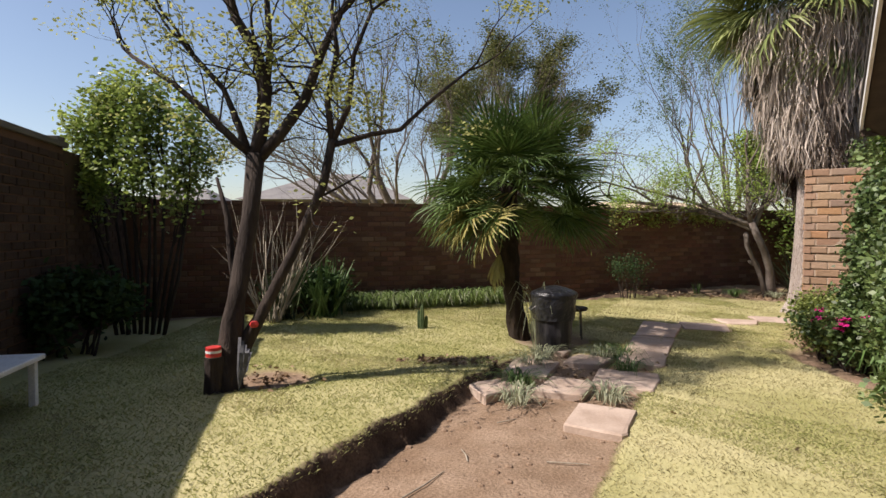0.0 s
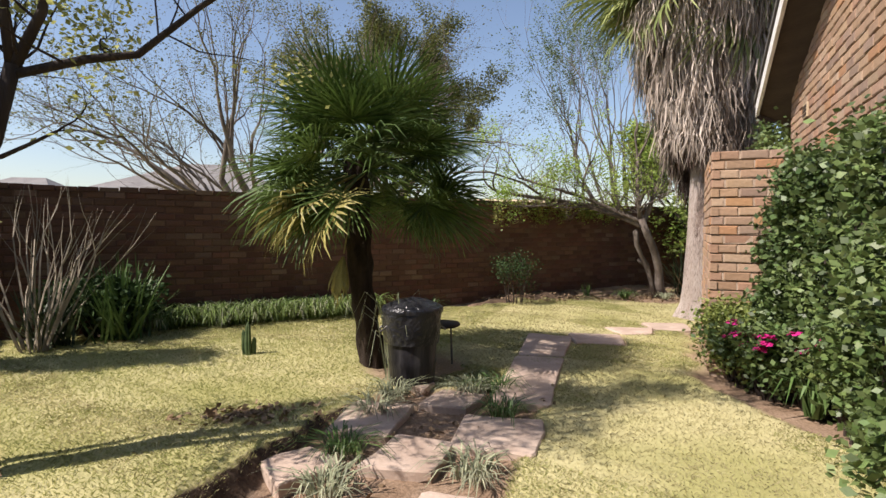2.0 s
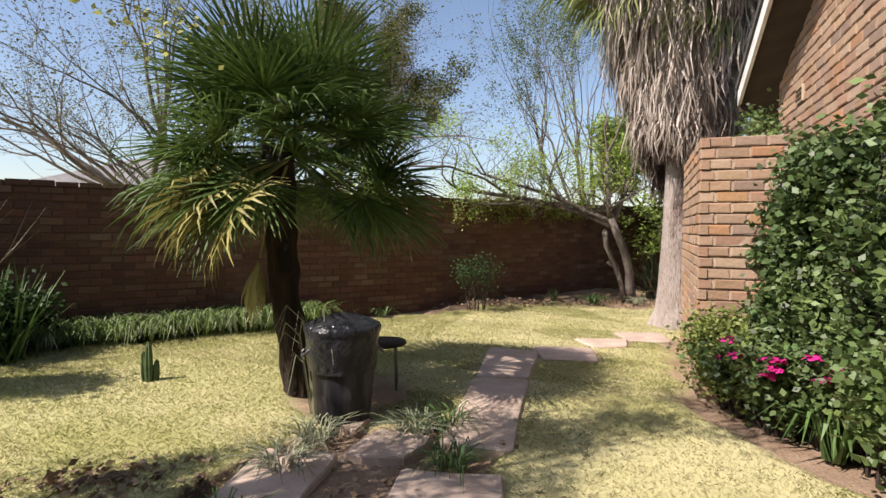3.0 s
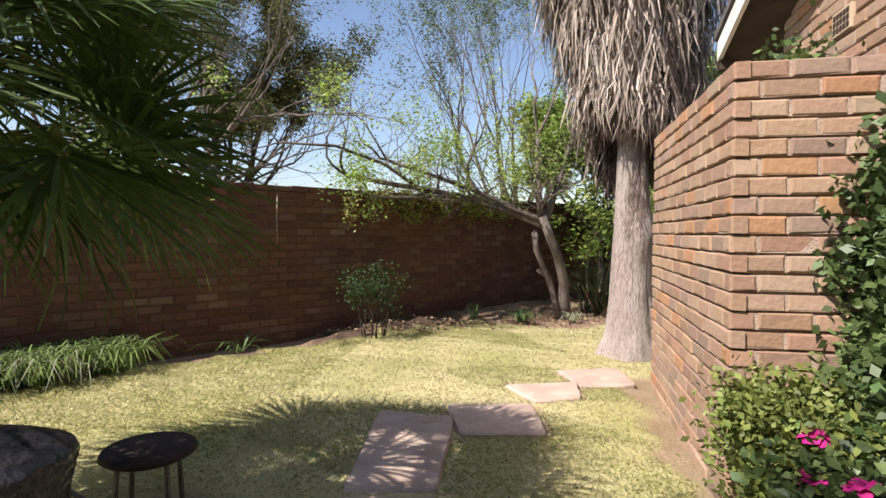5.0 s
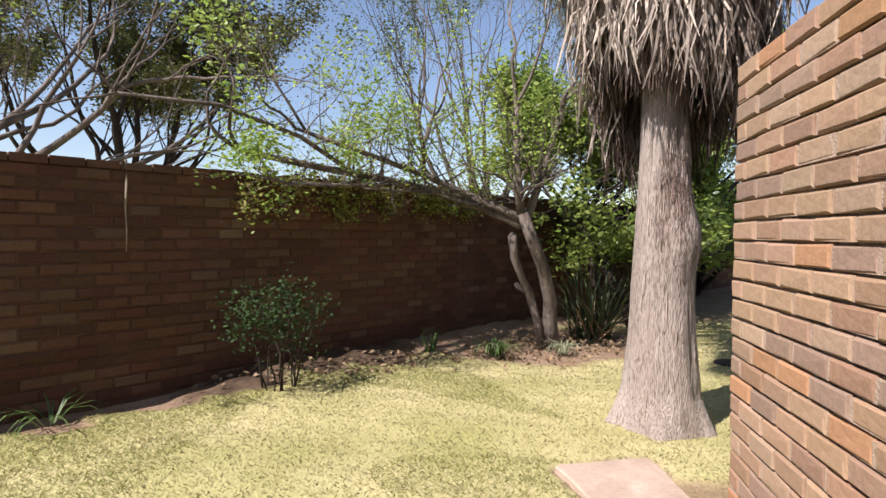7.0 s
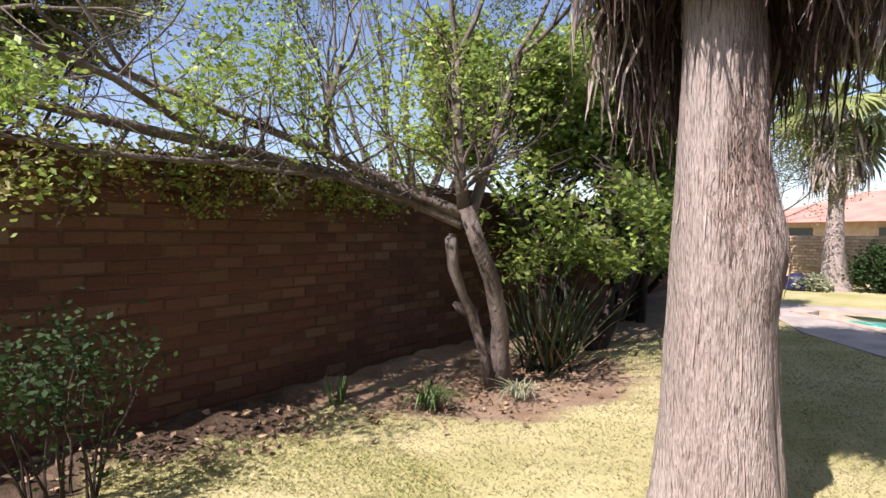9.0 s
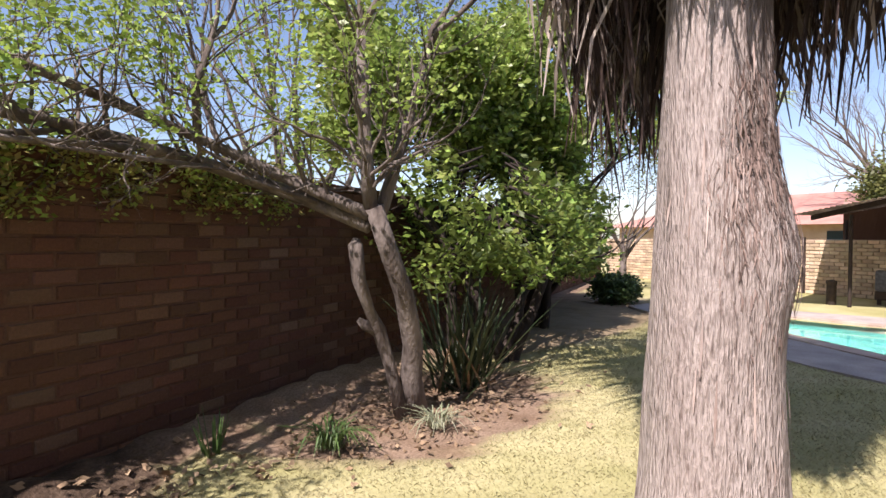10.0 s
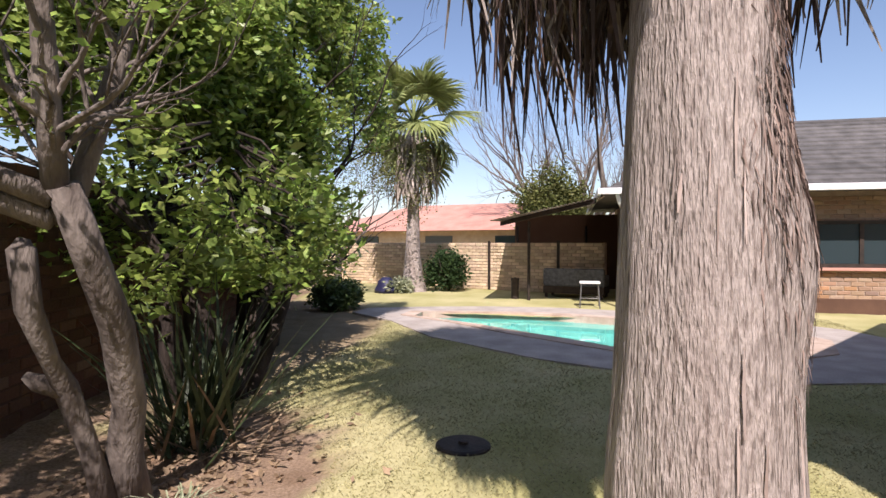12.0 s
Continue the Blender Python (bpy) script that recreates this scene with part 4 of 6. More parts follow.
# tall palm with its skirt of dead leaves
rng = np.random.default_rng(21)
BP = Vector((6.05, 9.045, 0))
big_palm = thing("tall_palm", tuple(BP), "tall fan palm with fissured trunk and shaggy skirt of dead leaves", "palm tree")
tb = stem_mesh([(0, 0, -0.1), (0, 0, 0.05), (0, 0, 0.25), (0, 0, 0.6), (0, 0, 1.0), (0, 0, 1.5), (0, 0, 2.2), (0.02, 0, 3.5), (0.03, 0, 5.2)], [0.34, 0.30, 0.257, 0.225, 0.201, 0.176, 0.152, 0.15, 0.15], 128, 150, 0.05, 7, 0.022)
for i, (x, y, z) in enumerate(tb.v):
    q = Vector((x, y, 0))
    d = q.normalized()
    bulge = 0.062 * math.exp(-((z - 1.3) / 0.22) ** 2) * max(0.0, d.dot(Vector((0.35, -0.94, 0)))) ** 2
    scar = -0.05 * math.exp(-((z - 1.62) / 0.07) ** 2) * max(0.0, d.dot(Vector((-0.55, -0.84, 0)))) ** 16
    root = 0.06 * max(0.0, 0.22 - z) / 0.22 * max(0.0, math.sin(math.atan2(y, x) * 5 + 1))
    tb.v[i] = (x + d.x * (bulge + scar + root), y + d.y * (bulge + scar + root), z)
smooth("trunk", tb, M_PALM_BARK, big_palm, "fissured grey-pink trunk")
fibre = Build()
for k in range(130):
    a = rng.uniform(0, 2 * math.pi)
    if rng.uniform() < 0.65:
        a = rng.normal(-1.2, 0.75)
    z = rng.uniform(0.02, 2.3) if rng.uniform() < 0.7 else rng.normal(1.3, 0.3)
    L = rng.uniform(0.05, 0.22)
    pts = []
    for f in (0.0, 0.5, 1.0):
        h = min(max(z + f * L, 0.0), 2.6)
        d = Vector((math.cos(a + 0.02 * f), math.sin(a + 0.02 * f), 0))
        r = np.interp(h, (0, 0.05, 0.25, 0.6, 1.0, 1.5, 2.2, 2.6), (0.31, 0.30, 0.257, 0.225, 0.201, 0.176, 0.152, 0.15))
        r += 0.062 * math.exp(-((h - 1.3) / 0.22) ** 2) * max(0.0, d.dot(Vector((0.35, -0.94, 0)))) ** 2
        pts.append(d * (r * 1.0 + rng.uniform(0.002, 0.013)) + Vector((0, 0, h)))
    w = rng.uniform(0.003, 0.009)
    fibre.strip(pts, (w * 0.4, w, w * 0.3), (Vector((-math.sin(a), math.cos(a), 0)) + Vector((math.cos(a), math.sin(a), 0)) * rng.uniform(-0.5, 0.5)).normalized())
shag = Build()
for k in range(700):
    a, z, L = rng.normal(-2.0, 0.36), rng.normal(1.52, 0.2), rng.uniform(0.03, 0.1)
    d, s = Vector((math.cos(a), math.sin(a), 0)), Vector((-math.sin(a), math.cos(a), 0))
    r = np.interp(z, (0, 0.05, 0.25, 0.6, 1.0, 1.5, 2.2, 2.6), (0.31, 0.30, 0.257, 0.225, 0.201, 0.176, 0.152, 0.15)) + 0.062 * math.exp(-((z - 1.3) / 0.22) ** 2) * max(0.0, d.dot(Vector((0.35, -0.94, 0)))) ** 2
    o, w = rng.uniform(0.003, 0.014), rng.uniform(0.0025, 0.006)
    shag.strip([d * (r - 0.004) + Vector((0, 0, z + L * 0.5)), d * (r + o * 0.5) + s * rng.uniform(-0.01, 0.01) + Vector((0, 0, z)), d * (r + o) + s * rng.uniform(-0.012, 0.012) + Vector((0, 0, z - L * 0.5))], (w * 0.6, w, w * 0.25), (s + d * rng.uniform(-0.8, 0.8)).normalized())
tagged(part("bark_fibre", shag, M_FIBRE_DARK, big_palm, "dark brown shaggy bark fibres"), kind="stuff")
tagged(part("bark_fibre", fibre, M_FIBRE, big_palm, "loose brown bark fibres"), kind="stuff")
skirt = Build()
for k in range(1150):
    a = rng.uniform(0, 2 * math.pi)
    out = Vector((math.cos(a), math.sin(a), 0))
    low = 2.84 - 0.38 * max(0.0, out.y) * min(1.0, max(0.0, (out.x + 0.75) / 0.5)) - 0.08 * max(0.0, -out.y) - 0.3 * max(0.0, out.x + 0.4)
    z0 = rng.uniform(low, 5.0)
    tang = Vector((-out.y, out.x, 0))
    r0 = 0.18 + 0.34 * rng.uniform(0, 1) * (0.7 + 0.3 * min(1, (z0 - low) / 0.6)) * (1 + 1.5 * min(1.0, max(0.0, (z0 - 3.25) / 1.5)))
    n = int(rng.integers(6, 13))
    turn = rng.uniform(-0.3, 0.3)
    for j in range(n):
        t = (j - n / 2) / n
        L = rng.uniform(0.35, 0.85) * (0.7 + 0.3 * min(1.0, (z0 - low) / 0.8))
        p0 = out * r0 + Vector((0, 0, z0)) + tang * t * 0.07
        p1 = p0 + out * rng.uniform(0.06, 0.22) + tang * (t * 0.26 + turn * 0.1) + Vector((0, 0, -0.28 * L))
        p2 = p1 + out * rng.uniform(-0.05, 0.08) + tang * (t * 0.14 + turn * 0.12 + rng.uniform(-0.04, 0.04)) + Vector((0, 0, -0.4 * L))
        p3 = p2 + out * rng.uniform(-0.09, 0.06) + tang * rng.uniform(-0.08, 0.08) + Vector((0, 0, -0.34 * L))
        w = rng.uniform(0.012, 0.026)
        skirt.strip([p0, p1, p2, p3], (w * 0.5, w, w * 0.8, 0.003), (tang + out * rng.uniform(-1.0, 1.0)).normalized())
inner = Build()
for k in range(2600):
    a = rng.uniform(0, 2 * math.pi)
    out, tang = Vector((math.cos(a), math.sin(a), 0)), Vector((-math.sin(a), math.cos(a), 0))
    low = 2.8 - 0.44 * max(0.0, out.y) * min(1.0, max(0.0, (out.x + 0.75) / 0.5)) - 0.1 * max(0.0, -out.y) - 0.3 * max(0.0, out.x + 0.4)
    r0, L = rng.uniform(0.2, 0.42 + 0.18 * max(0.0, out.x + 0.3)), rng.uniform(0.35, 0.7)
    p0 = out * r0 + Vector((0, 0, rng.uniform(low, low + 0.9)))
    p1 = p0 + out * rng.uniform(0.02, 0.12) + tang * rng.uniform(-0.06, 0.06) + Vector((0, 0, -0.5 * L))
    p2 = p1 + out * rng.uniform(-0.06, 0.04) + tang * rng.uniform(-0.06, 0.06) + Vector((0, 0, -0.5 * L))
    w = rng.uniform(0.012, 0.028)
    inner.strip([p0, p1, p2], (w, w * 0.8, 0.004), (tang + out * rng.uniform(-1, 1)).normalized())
tagged(part("inner_dead_leaves", inner, M_THATCH_DARK, big_palm, "dark brown inner dead leaves"), kind="stuff")
tagged(part("dead_leaf_skirt", skirt, M_THATCH, big_palm, "grey-brown skirt of dead hanging leaves"), kind="stuff")
fresh = [frond_mesh(s, 0.75, 0.75, 40, 120, 0.5, 0.045, 0.016) for s in (40, 41)]
for me in fresh:
    me.materials.append(M_FAN_GREEN)
crown(big_palm, Vector((0.03, 0, 5.0)), fresh, 46, -45, 75, rng, (0.95, 1.25))
crown(big_palm, Vector((0.03, 0, 5.3)), fresh, 22, 15, 80, rng, (1.35, 1.65))

# palm at the far end of the pool
rng = np.random.default_rng(33)
far_palm = thing("fan_palm", (19.4, 13.65, 0), "slender fan palm with drooping green fronds beyond the pool", "palm tree")
smooth("trunk", stem_mesh([(0, 0, -0.05), (0, 0, 0.3), (0, 0, 1.0), (0.05, 0, 2.2), (0.08, 0, 4.6)], [0.42, 0.3, 0.21, 0.17, 0.17], 20, 30, 0.12, 5, 0.1), M_PALM_BARK, far_palm)
far_leaves = [frond_mesh(s, 1.0, 1.0, 34, 104, 0.42, 0.09, 0.024) for s in (50, 51)]
for me in far_leaves:
    me.materials.append(M_FAN_GREEN)
crown(far_palm, Vector((0.08, 0, 4.75)), far_leaves, 30, -62, 78, rng, (0.85, 1.15))
fs = Build()
for k in range(420):
    a, z0 = rng.uniform(0, 2 * math.pi), rng.uniform(3.0, 4.4)
    out, tang = Vector((math.cos(a), math.sin(a), 0)), Vector((-math.sin(a), math.cos(a), 0))
    r0 = rng.uniform(0.2, 0.72) * (0.5 + 0.5 * min(1, (z0 - 2.6) / 1.2))
    fs.strip([out * r0 + Vector((0, 0, z0)), out * (r0 + 0.22) + Vector((0, 0, z0 - 0.4)), out * (r0 + 0.2) + tang * rng.uniform(-0.1, 0.1) + Vector((0, 0, z0 - rng.uniform(0.6, 0.95)))], (0.05, 0.08, 0.01), tang)
tagged(part("dead_leaf_skirt", fs, M_THATCH, far_palm), kind="stuff")


# ---- trees ----
def grown_tree(name, at, label, seed, stems, bark, leaf_m, n_leaf, leaf_size, leaf_spread, depth=4, spread=0.6, lift=0.2, bend=0.3, ratio=0.7, kids=(2, 3), category="tree", long=1.6, sides=6, sprout=0, twig=0.5, bearing=1.0):
    """bearing: share of the twigs in leaf. stems: (path, radii, length of the limbs grown from its end); paths relative to the foot."""
    rng = np.random.default_rng(seed)
    t = thing(name, at, label, category)
    wood, tips = Build(), []
    for path, radii, grow in stems:
        wood.tube(path, radii, 10)
        for _ in range(sprout if len(path) > 2 and path[-1][2] > 1.5 and path[0][2] > 0.2 else 0):
            k = int(rng.integers(1, len(path)))
            f = rng.uniform(0, 1)
            p = Vector(path[k - 1]).lerp(Vector(path[k]), f)
            if p.z > 1.5:
                q = Vector((rng.normal(0, 0.7), rng.normal(0, 0.7), rng.uniform(-0.1, 1.2))).normalized()
                limbs(wood, rng, p, q, twig * rng.uniform(0.6, 1.3), radii[k] * 0.35, 2, tips, 0.5, 0.1, 0.35, 0.7, (2, 3), 5)
        if grow:
            d = (Vector(path[-1]) - Vector(path[-2])).normalized()
            for _ in range(2 if depth > 2 else 3):
                q = (d + Vector(rng.normal(0, spread * 0.6, 3))).normalized()
                limbs(wood, rng, path[-1], q, grow, radii[-1] * 0.8, depth, tips, spread, lift, bend, ratio, kids, sides)
    smooth("trunk", wood, bark, t)
    if n_leaf:
        tips = [p for p in tips if noise.noise(Vector(p) * 2.2) > 0.55 - 1.1 * bearing] if bearing < 1 else tips
        tagged(part("crown", leaves("crown", tips, n_leaf, leaf_size, leaf_spread, rng, long=long), leaf_m, t), kind="stuff")
    return t


# feathery tree in the lawn
grown_tree("lawn_tree", (-1.86, 4.75, 0), "slender dark-barked tree with forked limbs and sparse new leaves", 3, [
    ([(0.1, -0.25, -0.05), (0.09, -0.24, 0.12), (0.1, -0.22, 0.35), (0.1, -0.15, 0.6), (0.13, -0.06, 0.95), (0.2, 0.02, 1.5), (0.24, 0.06, 2.05)], [0.17, 0.125, 0.108, 0.092, 0.078, 0.072, 0.078], 0),
    ([(0.24, 0.06, 2.0), (0.29, 0.08, 2.3), (0.33, 0.08, 2.62), (0.24, 0.1, 2.95), (0.05, 0.1, 3.25)], [0.07, 0.062, 0.058, 0.048, 0.04], 0.7),
    ([(0.33, 0.08, 2.62), (0.36, 0.1, 2.95), (0.33, 0.12, 3.4)], [0.035, 0.03, 0.025], 0.6),
    ([(0.24, 0.06, 1.98), (0.44, 0.06, 2.2), (0.66, 0.1, 2.52), (0.8, 0.15, 2.95), (0.95, 0.2, 3.3)], [0.055, 0.05, 0.045, 0.035, 0.03], 0.7),
    ([(0.24, 0.06, 2.02), (0.08, 0.0, 2.15), (-0.15, -0.05, 2.4), (-0.4, -0.1, 2.62), (-0.75, -0.1, 2.85)], [0.045, 0.035, 0.028, 0.022, 0.016], 0.45),
    ([(0.2, 0.05, 2.0), (0.1, 0.05, 2.3), (-0.05, 0.1, 2.62), (-0.3, 0.1, 2.9)], [0.035, 0.028, 0.024, 0.02], 0.5),
    ([(0.1, 0.04, 0.7), (0.02, 0.06, 1.1), (-0.02, 0.08, 1.5), (-0.12, 0.1, 1.85)], [0.04, 0.033, 0.028, 0.012], 0),
    ([(0.14, -0.2, 0.3), (0.3, -0.1, 0.62), (0.58, 0.0, 1.2), (0.84, 0.0, 1.78), (0.91, 0.05, 2.17)], [0.08, 0.055, 0.043, 0.04, 0.038], 0),
    ([(0.91, 0.05, 2.15), (0.87, 0.05, 2.5), (0.95, 0.08, 2.95), (0.9, 0.1, 3.3)], [0.032, 0.027, 0.022, 0.018], 0.55),
    ([(0.91, 0.05, 2.15), (1.05, 0.05, 2.45), (1.1, 0.05, 2.9), (1.25, 0.1, 3.3)], [0.03, 0.025, 0.02, 0.016], 0.55),
    ([(0.9, 0.05, 2.12), (1.25, 0.05, 2.22), (1.5, 0.05, 2.26), (1.8, 0.1, 2.55), (2.1, 0.15, 2.8)], [0.026, 0.023, 0.02, 0.016, 0.012], 0.5),
], M_BARK, M_LEAF_PALE, 17000, 0.027, (0.09, 0.09, 0.05), bearing=0.6, depth=4, spread=0.5, lift=0.2, bend=0.36, sprout=8, twig=0.5, ratio=0.7, kids=(2, 3))

# leaning tree against the back wall, two long limbs over the coping
T2 = (7.0, 11.57, 0)
grown_tree("leaning_tree", T2, "leaning grey-barked tree with bright young leaves over the wall", 8, [
    ([(0, 0, -0.05), (-0.04, -0.02, 0.25), (-0.12, -0.13, 0.55), (-0.3, -0.23, 0.95), (-0.48, -0.28, 1.25), (-0.61, -0.28, 1.55)], [0.13, 0.09, 0.077, 0.072, 0.068, 0.064], 0),
    ([(-0.61, -0.25, 1.5), (-0.68, -0.28, 1.9), (-0.72, -0.3, 2.3), (-0.7, -0.25, 2.7)], [0.05, 0.045, 0.038, 0.03], 0.8),
    ([(-0.55, -0.22, 1.4), (-0.38, -0.2, 1.8), (-0.2, -0.2, 2.3), (-0.1, -0.25, 2.7)], [0.05, 0.045, 0.036, 0.03], 0.8),
    ([(-0.12, -0.02, -0.05), (-0.2, 0.03, 0.35), (-0.3, 0.05, 0.65), (-0.42, 0.0, 0.8), (-0.57, -0.06, 1.05), (-0.6, -0.06, 1.3), (-0.59, -0.06, 1.34)], [0.062, 0.046, 0.055, 0.04, 0.05, 0.052, 0.025], 0),
    ([(-0.3, 0.05, 0.64), (-0.4, 0.1, 0.7), (-0.44, 0.12, 0.74)], [0.045, 0.04, 0.02], 0),
    ([(-0.58, -0.2, 1.42), (-0.85, 0.2, 1.62), (-1.39, 0.47, 1.82), (-2.12, 0.21, 1.9), (-2.8, -0.03, 1.95), (-3.5, -0.27, 2.02)], [0.05, 0.05, 0.045, 0.04, 0.034, 0.025], 0.6),
    ([(-0.62, -0.24, 1.5), (-0.95, 0.15, 1.72), (-1.48, 0.43, 1.98), (-2.18, 0.25, 2.14), (-2.88, 0.03, 2.28)], [0.045, 0.04, 0.034, 0.028, 0.022], 0.6),
    ([(-1.48, 0.43, 1.98), (-1.5, 0.41, 2.3), (-1.43, 0.33, 2.6)], [0.03, 0.026, 0.02], 0.6),
    ([(-1.78, 0.33, 1.86), (-2.48, -0.07, 1.78), (-3.18, -0.37, 1.76)], [0.022, 0.016, 0.01], 0.28),
    ([(-1.38, 0.45, 1.8), (-1.88, 0.03, 1.76), (-2.38, -0.27, 1.74)], [0.02, 0.014, 0.009], 0.26),
    ([(-2.18, 0.23, 1.9), (-2.68, -0.17, 1.76), (-3.08, -0.47, 1.74)], [0.02, 0.014, 0.009], 0.26),
    ([(-0.78, 0.1, 1.58), (-1.18, 0.03, 1.66), (-1.58, -0.17, 1.72)], [0.02, 0.014, 0.009], 0.24),
    ([(-1.9, 0.28, 1.87), (-2.0, 0.06, 1.7)], [0.014, 0.007], 0.2),
    ([(-2.9, -0.05, 1.95), (-3.0, -0.24, 1.76)], [0.014, 0.007], 0.2),
    ([(-2.38, 0.13, 1.92), (-2.98, -0.17, 2.2), (-3.68, -0.47, 2.35), (-4.38, -0.77, 2.3)], [0.025, 0.022, 0.018, 0.012], 0.5),
], M_BARK_GREY, M_LEAF_YOUNG, 9000, 0.029, (0.09, 0.09, 0.06), bearing=0.5, depth=3, spread=0.6, lift=0.12, bend=0.4, ratio=0.74, sprout=16, twig=0.5)

# dense evergreens over the far end of the back wall
for at, s, lab, size in (((8.9, 12.3, 0), 60, "dense dark evergreen tree beside the boundary wall", 1.5), ((11.2, 13.35, 0), 61, "dense evergreen tree shading the pool lawn", 1.9), ((13.4, 15.1, 0), 62, "dense evergreen tree near the pool end", 1.0)):
    rng = np.random.default_rng(s)
    t = thing("evergreen_tree", at, lab, "tree")
    wood, tips = Build(), []
    for _ in range(5):
        d = Vector((rng.normal(0, 0.3), rng.normal(0, 0.3) - 0.1, 1)).normalized()
        limbs(wood, rng, (rng.uniform(-.3, .3), rng.uniform(-.3, .3), -0.05), d, size, 0.075, 4, tips, 0.55, 0.12, 0.3, 0.72, (2, 3), 6)
    tips = [p for p in tips if p[2] > 0.6 and math.hypot(p[0], p[1]) < 2.0 and p[1] > -1.25]
    for _ in range(60):                                    # low drooping sprays
        a, r, z = rng.uniform(0, 2 * math.pi), rng.uniform(0.35, 1.4), rng.uniform(0.95, 2.0)
        q = Vector((math.cos(a) * r, max(math.sin(a) * r, -0.95), z))
        wood.tube([tuple(Vector((q.x * 0.25, q.y * 0.25, z + 0.35))), tuple(Vector((q.x * 0.7, q.y * 0.7, z + 0.2))), tuple(q)], [0.014, 0.01, 0.004], 4)
        tips += [tuple(q), tuple(q)]
    smooth("trunk", wood, M_BARK, t)
    tagged(part("crown", leaves("crown", tips, 27000, 0.055, (0.11, 0.11, 0.11), rng, 0.5, 1.9, 0.25), M_LEAF_EVER, t), kind="stuff")
    tagged(part("crown", leaves("crown", tips, 9000, 0.055, (0.13, 0.13, 0.13), rng, 0.5, 1.9, 0.25), M_LEAF_YOUNG, t, "yellowish leaves"), kind="stuff")

# trees behind the back wall
def fan_tree(name, at, label, seed, count, reach, tilt, bark, leaf_m, n_leaf, leaf_size, leaf_spread, depth=4, ratio=0.74, lean=0.0, top=0.0, radius=0.09, lift=0.12, spread=0.38, kids=(2, 3), category="tree"):
    """A tree forking low into many limbs; top: leaves only above that height."""
    rng = np.random.default_rng(seed)
    t = thing(name, at, label, category)
    wood, tips = Build(), []
    wood.tube([(0, 0, -0.1), (0, 0, 0.5), (0.03, 0, 1.1)], [radius * 2.2, radius * 1.9, radius * 1.6], 9)
    for k in range(count):
        a = 2 * math.pi * (k + rng.uniform(-0.3, 0.3)) / count
        d = Vector((math.cos(a) * tilt + lean, math.sin(a) * tilt * 0.8, 1)).normalized()
        limbs(wood, rng, (0, 0, rng.uniform(0.5, 1.1)), d, reach * rng.uniform(0.8, 1.2), radius * rng.uniform(0.6, 1.0), depth, tips, spread, lift, 0.3, ratio, kids, 6)
    smooth("trunk", wood, bark, t)
    tips = [p for p in tips if p[2] > top]
    if n_leaf and tips:
        tagged(part("crown", leaves("crown", tips, n_leaf, leaf_size, leaf_spread, rng), leaf_m, t), kind="stuff")
    return t


fan_tree("bare_tree", (-0.9, 15.7, 0), "large bare tree of many fine fanning limbs behind the wall", 71, 14, 2.3, 1.15, M_BARK_GREY, M_LEAF_OLIVE, 22000, 0.032, (0.1, 0.1, 0.09), depth=5, top=3.0, radius=0.13, kids=(2, 4), lean=-0.25, lift=0.06)
fan_tree("olive_tree", (2.2, 18.6, 0), "tree with an olive-green and russet crown behind the wall", 72, 9, 2.3, 0.42, M_BARK, M_LEAF_OLIVE, 90000, 0.045, (0.13, 0.13, 0.1), depth=5, top=2.6, radius=0.13, lift=0.2, ratio=0.7)
fan_tree("feathery_tree", (8.9, 16.3, 0), "tall feathery tree with thin sparse foliage behind the wall", 73, 13, 2.6, 0.62, M_BARK_GREY, M_LEAF, 22000, 0.034, (0.07, 0.07, 0.06), depth=5, lean=-0.3, top=2.0, radius=0.07, lift=0.2)
grown_tree("tall_shrub", (-3.95, 7.15, 0), "tall leafy green shrub rising above the corner wall", 75, [([(0.05 * k, 0.06 * (k % 3), -0.05), (0.08 * k, 0.1, 0.8), (0.11 * k, 0.08 * (k % 2), 1.15 + 0.33 * (k % 4))], [0.026, 0.022, 0.016], 0.5) for k in (-6, -5, -4, -3, -2, -1, 0, 1, 2, 3, 4, 5, 6)], M_BARK, M_LEAF_EVER, 12000, 0.045, (0.1, 0.1, 0.13), depth=2, spread=0.3, lift=0.6, ratio=0.75, sprout=5, twig=0.35)
fan_tree("bare_tree", (31, 8.6, 0), "large bare winter tree beyond the patio", 76, 12, 3.0, 1.1, M_BARK_GREY, None, 0, 0, 0, depth=5, radius=0.32, kids=(2, 4))
fan_tree("round_tree", (27.0, 9.6, 0), "hazy green round tree behind the patio roof", 77, 8, 1.2, 0.6, M_BARK, M_LEAF_OLIVE, 16000, 0.09, (0.3, 0.3, 0.28), depth=3, top=0.8)

# planting and odds and ends round the far palm
def clump(name, at, label, seed, r, h, material, n=5000, category="bush"):
    rg = np.random.default_rng(seed)
    t = thing(name, at, label, category)
    wood, tips = Build(), []
    for k in range(9):
        a = k * 0.7
        tip = Vector((math.cos(a) * r * 0.7, math.sin(a) * r * 0.7, h * rg.uniform(0.5, 0.95)))
        wood.tube([(0.05 * math.cos(a), 0.05 * math.sin(a), -0.05), tuple(tip * 0.5), tuple(tip)], [0.02, 0.015, 0.006], 5)
    for _ in range(90):
        v = Vector(rg.normal(0, 1, 3)).normalized() * rg.uniform(0.55, 0.95)
        tips.append((v.x * r, v.y * r, h * (0.5 + 0.48 * v.z)))
    smooth("stem", wood, M_BARK, t)
    tagged(part("foliage", leaves("foliage", tips, n, 0.06, (r * 0.18,) * 3, rg), material, t), kind="stuff")


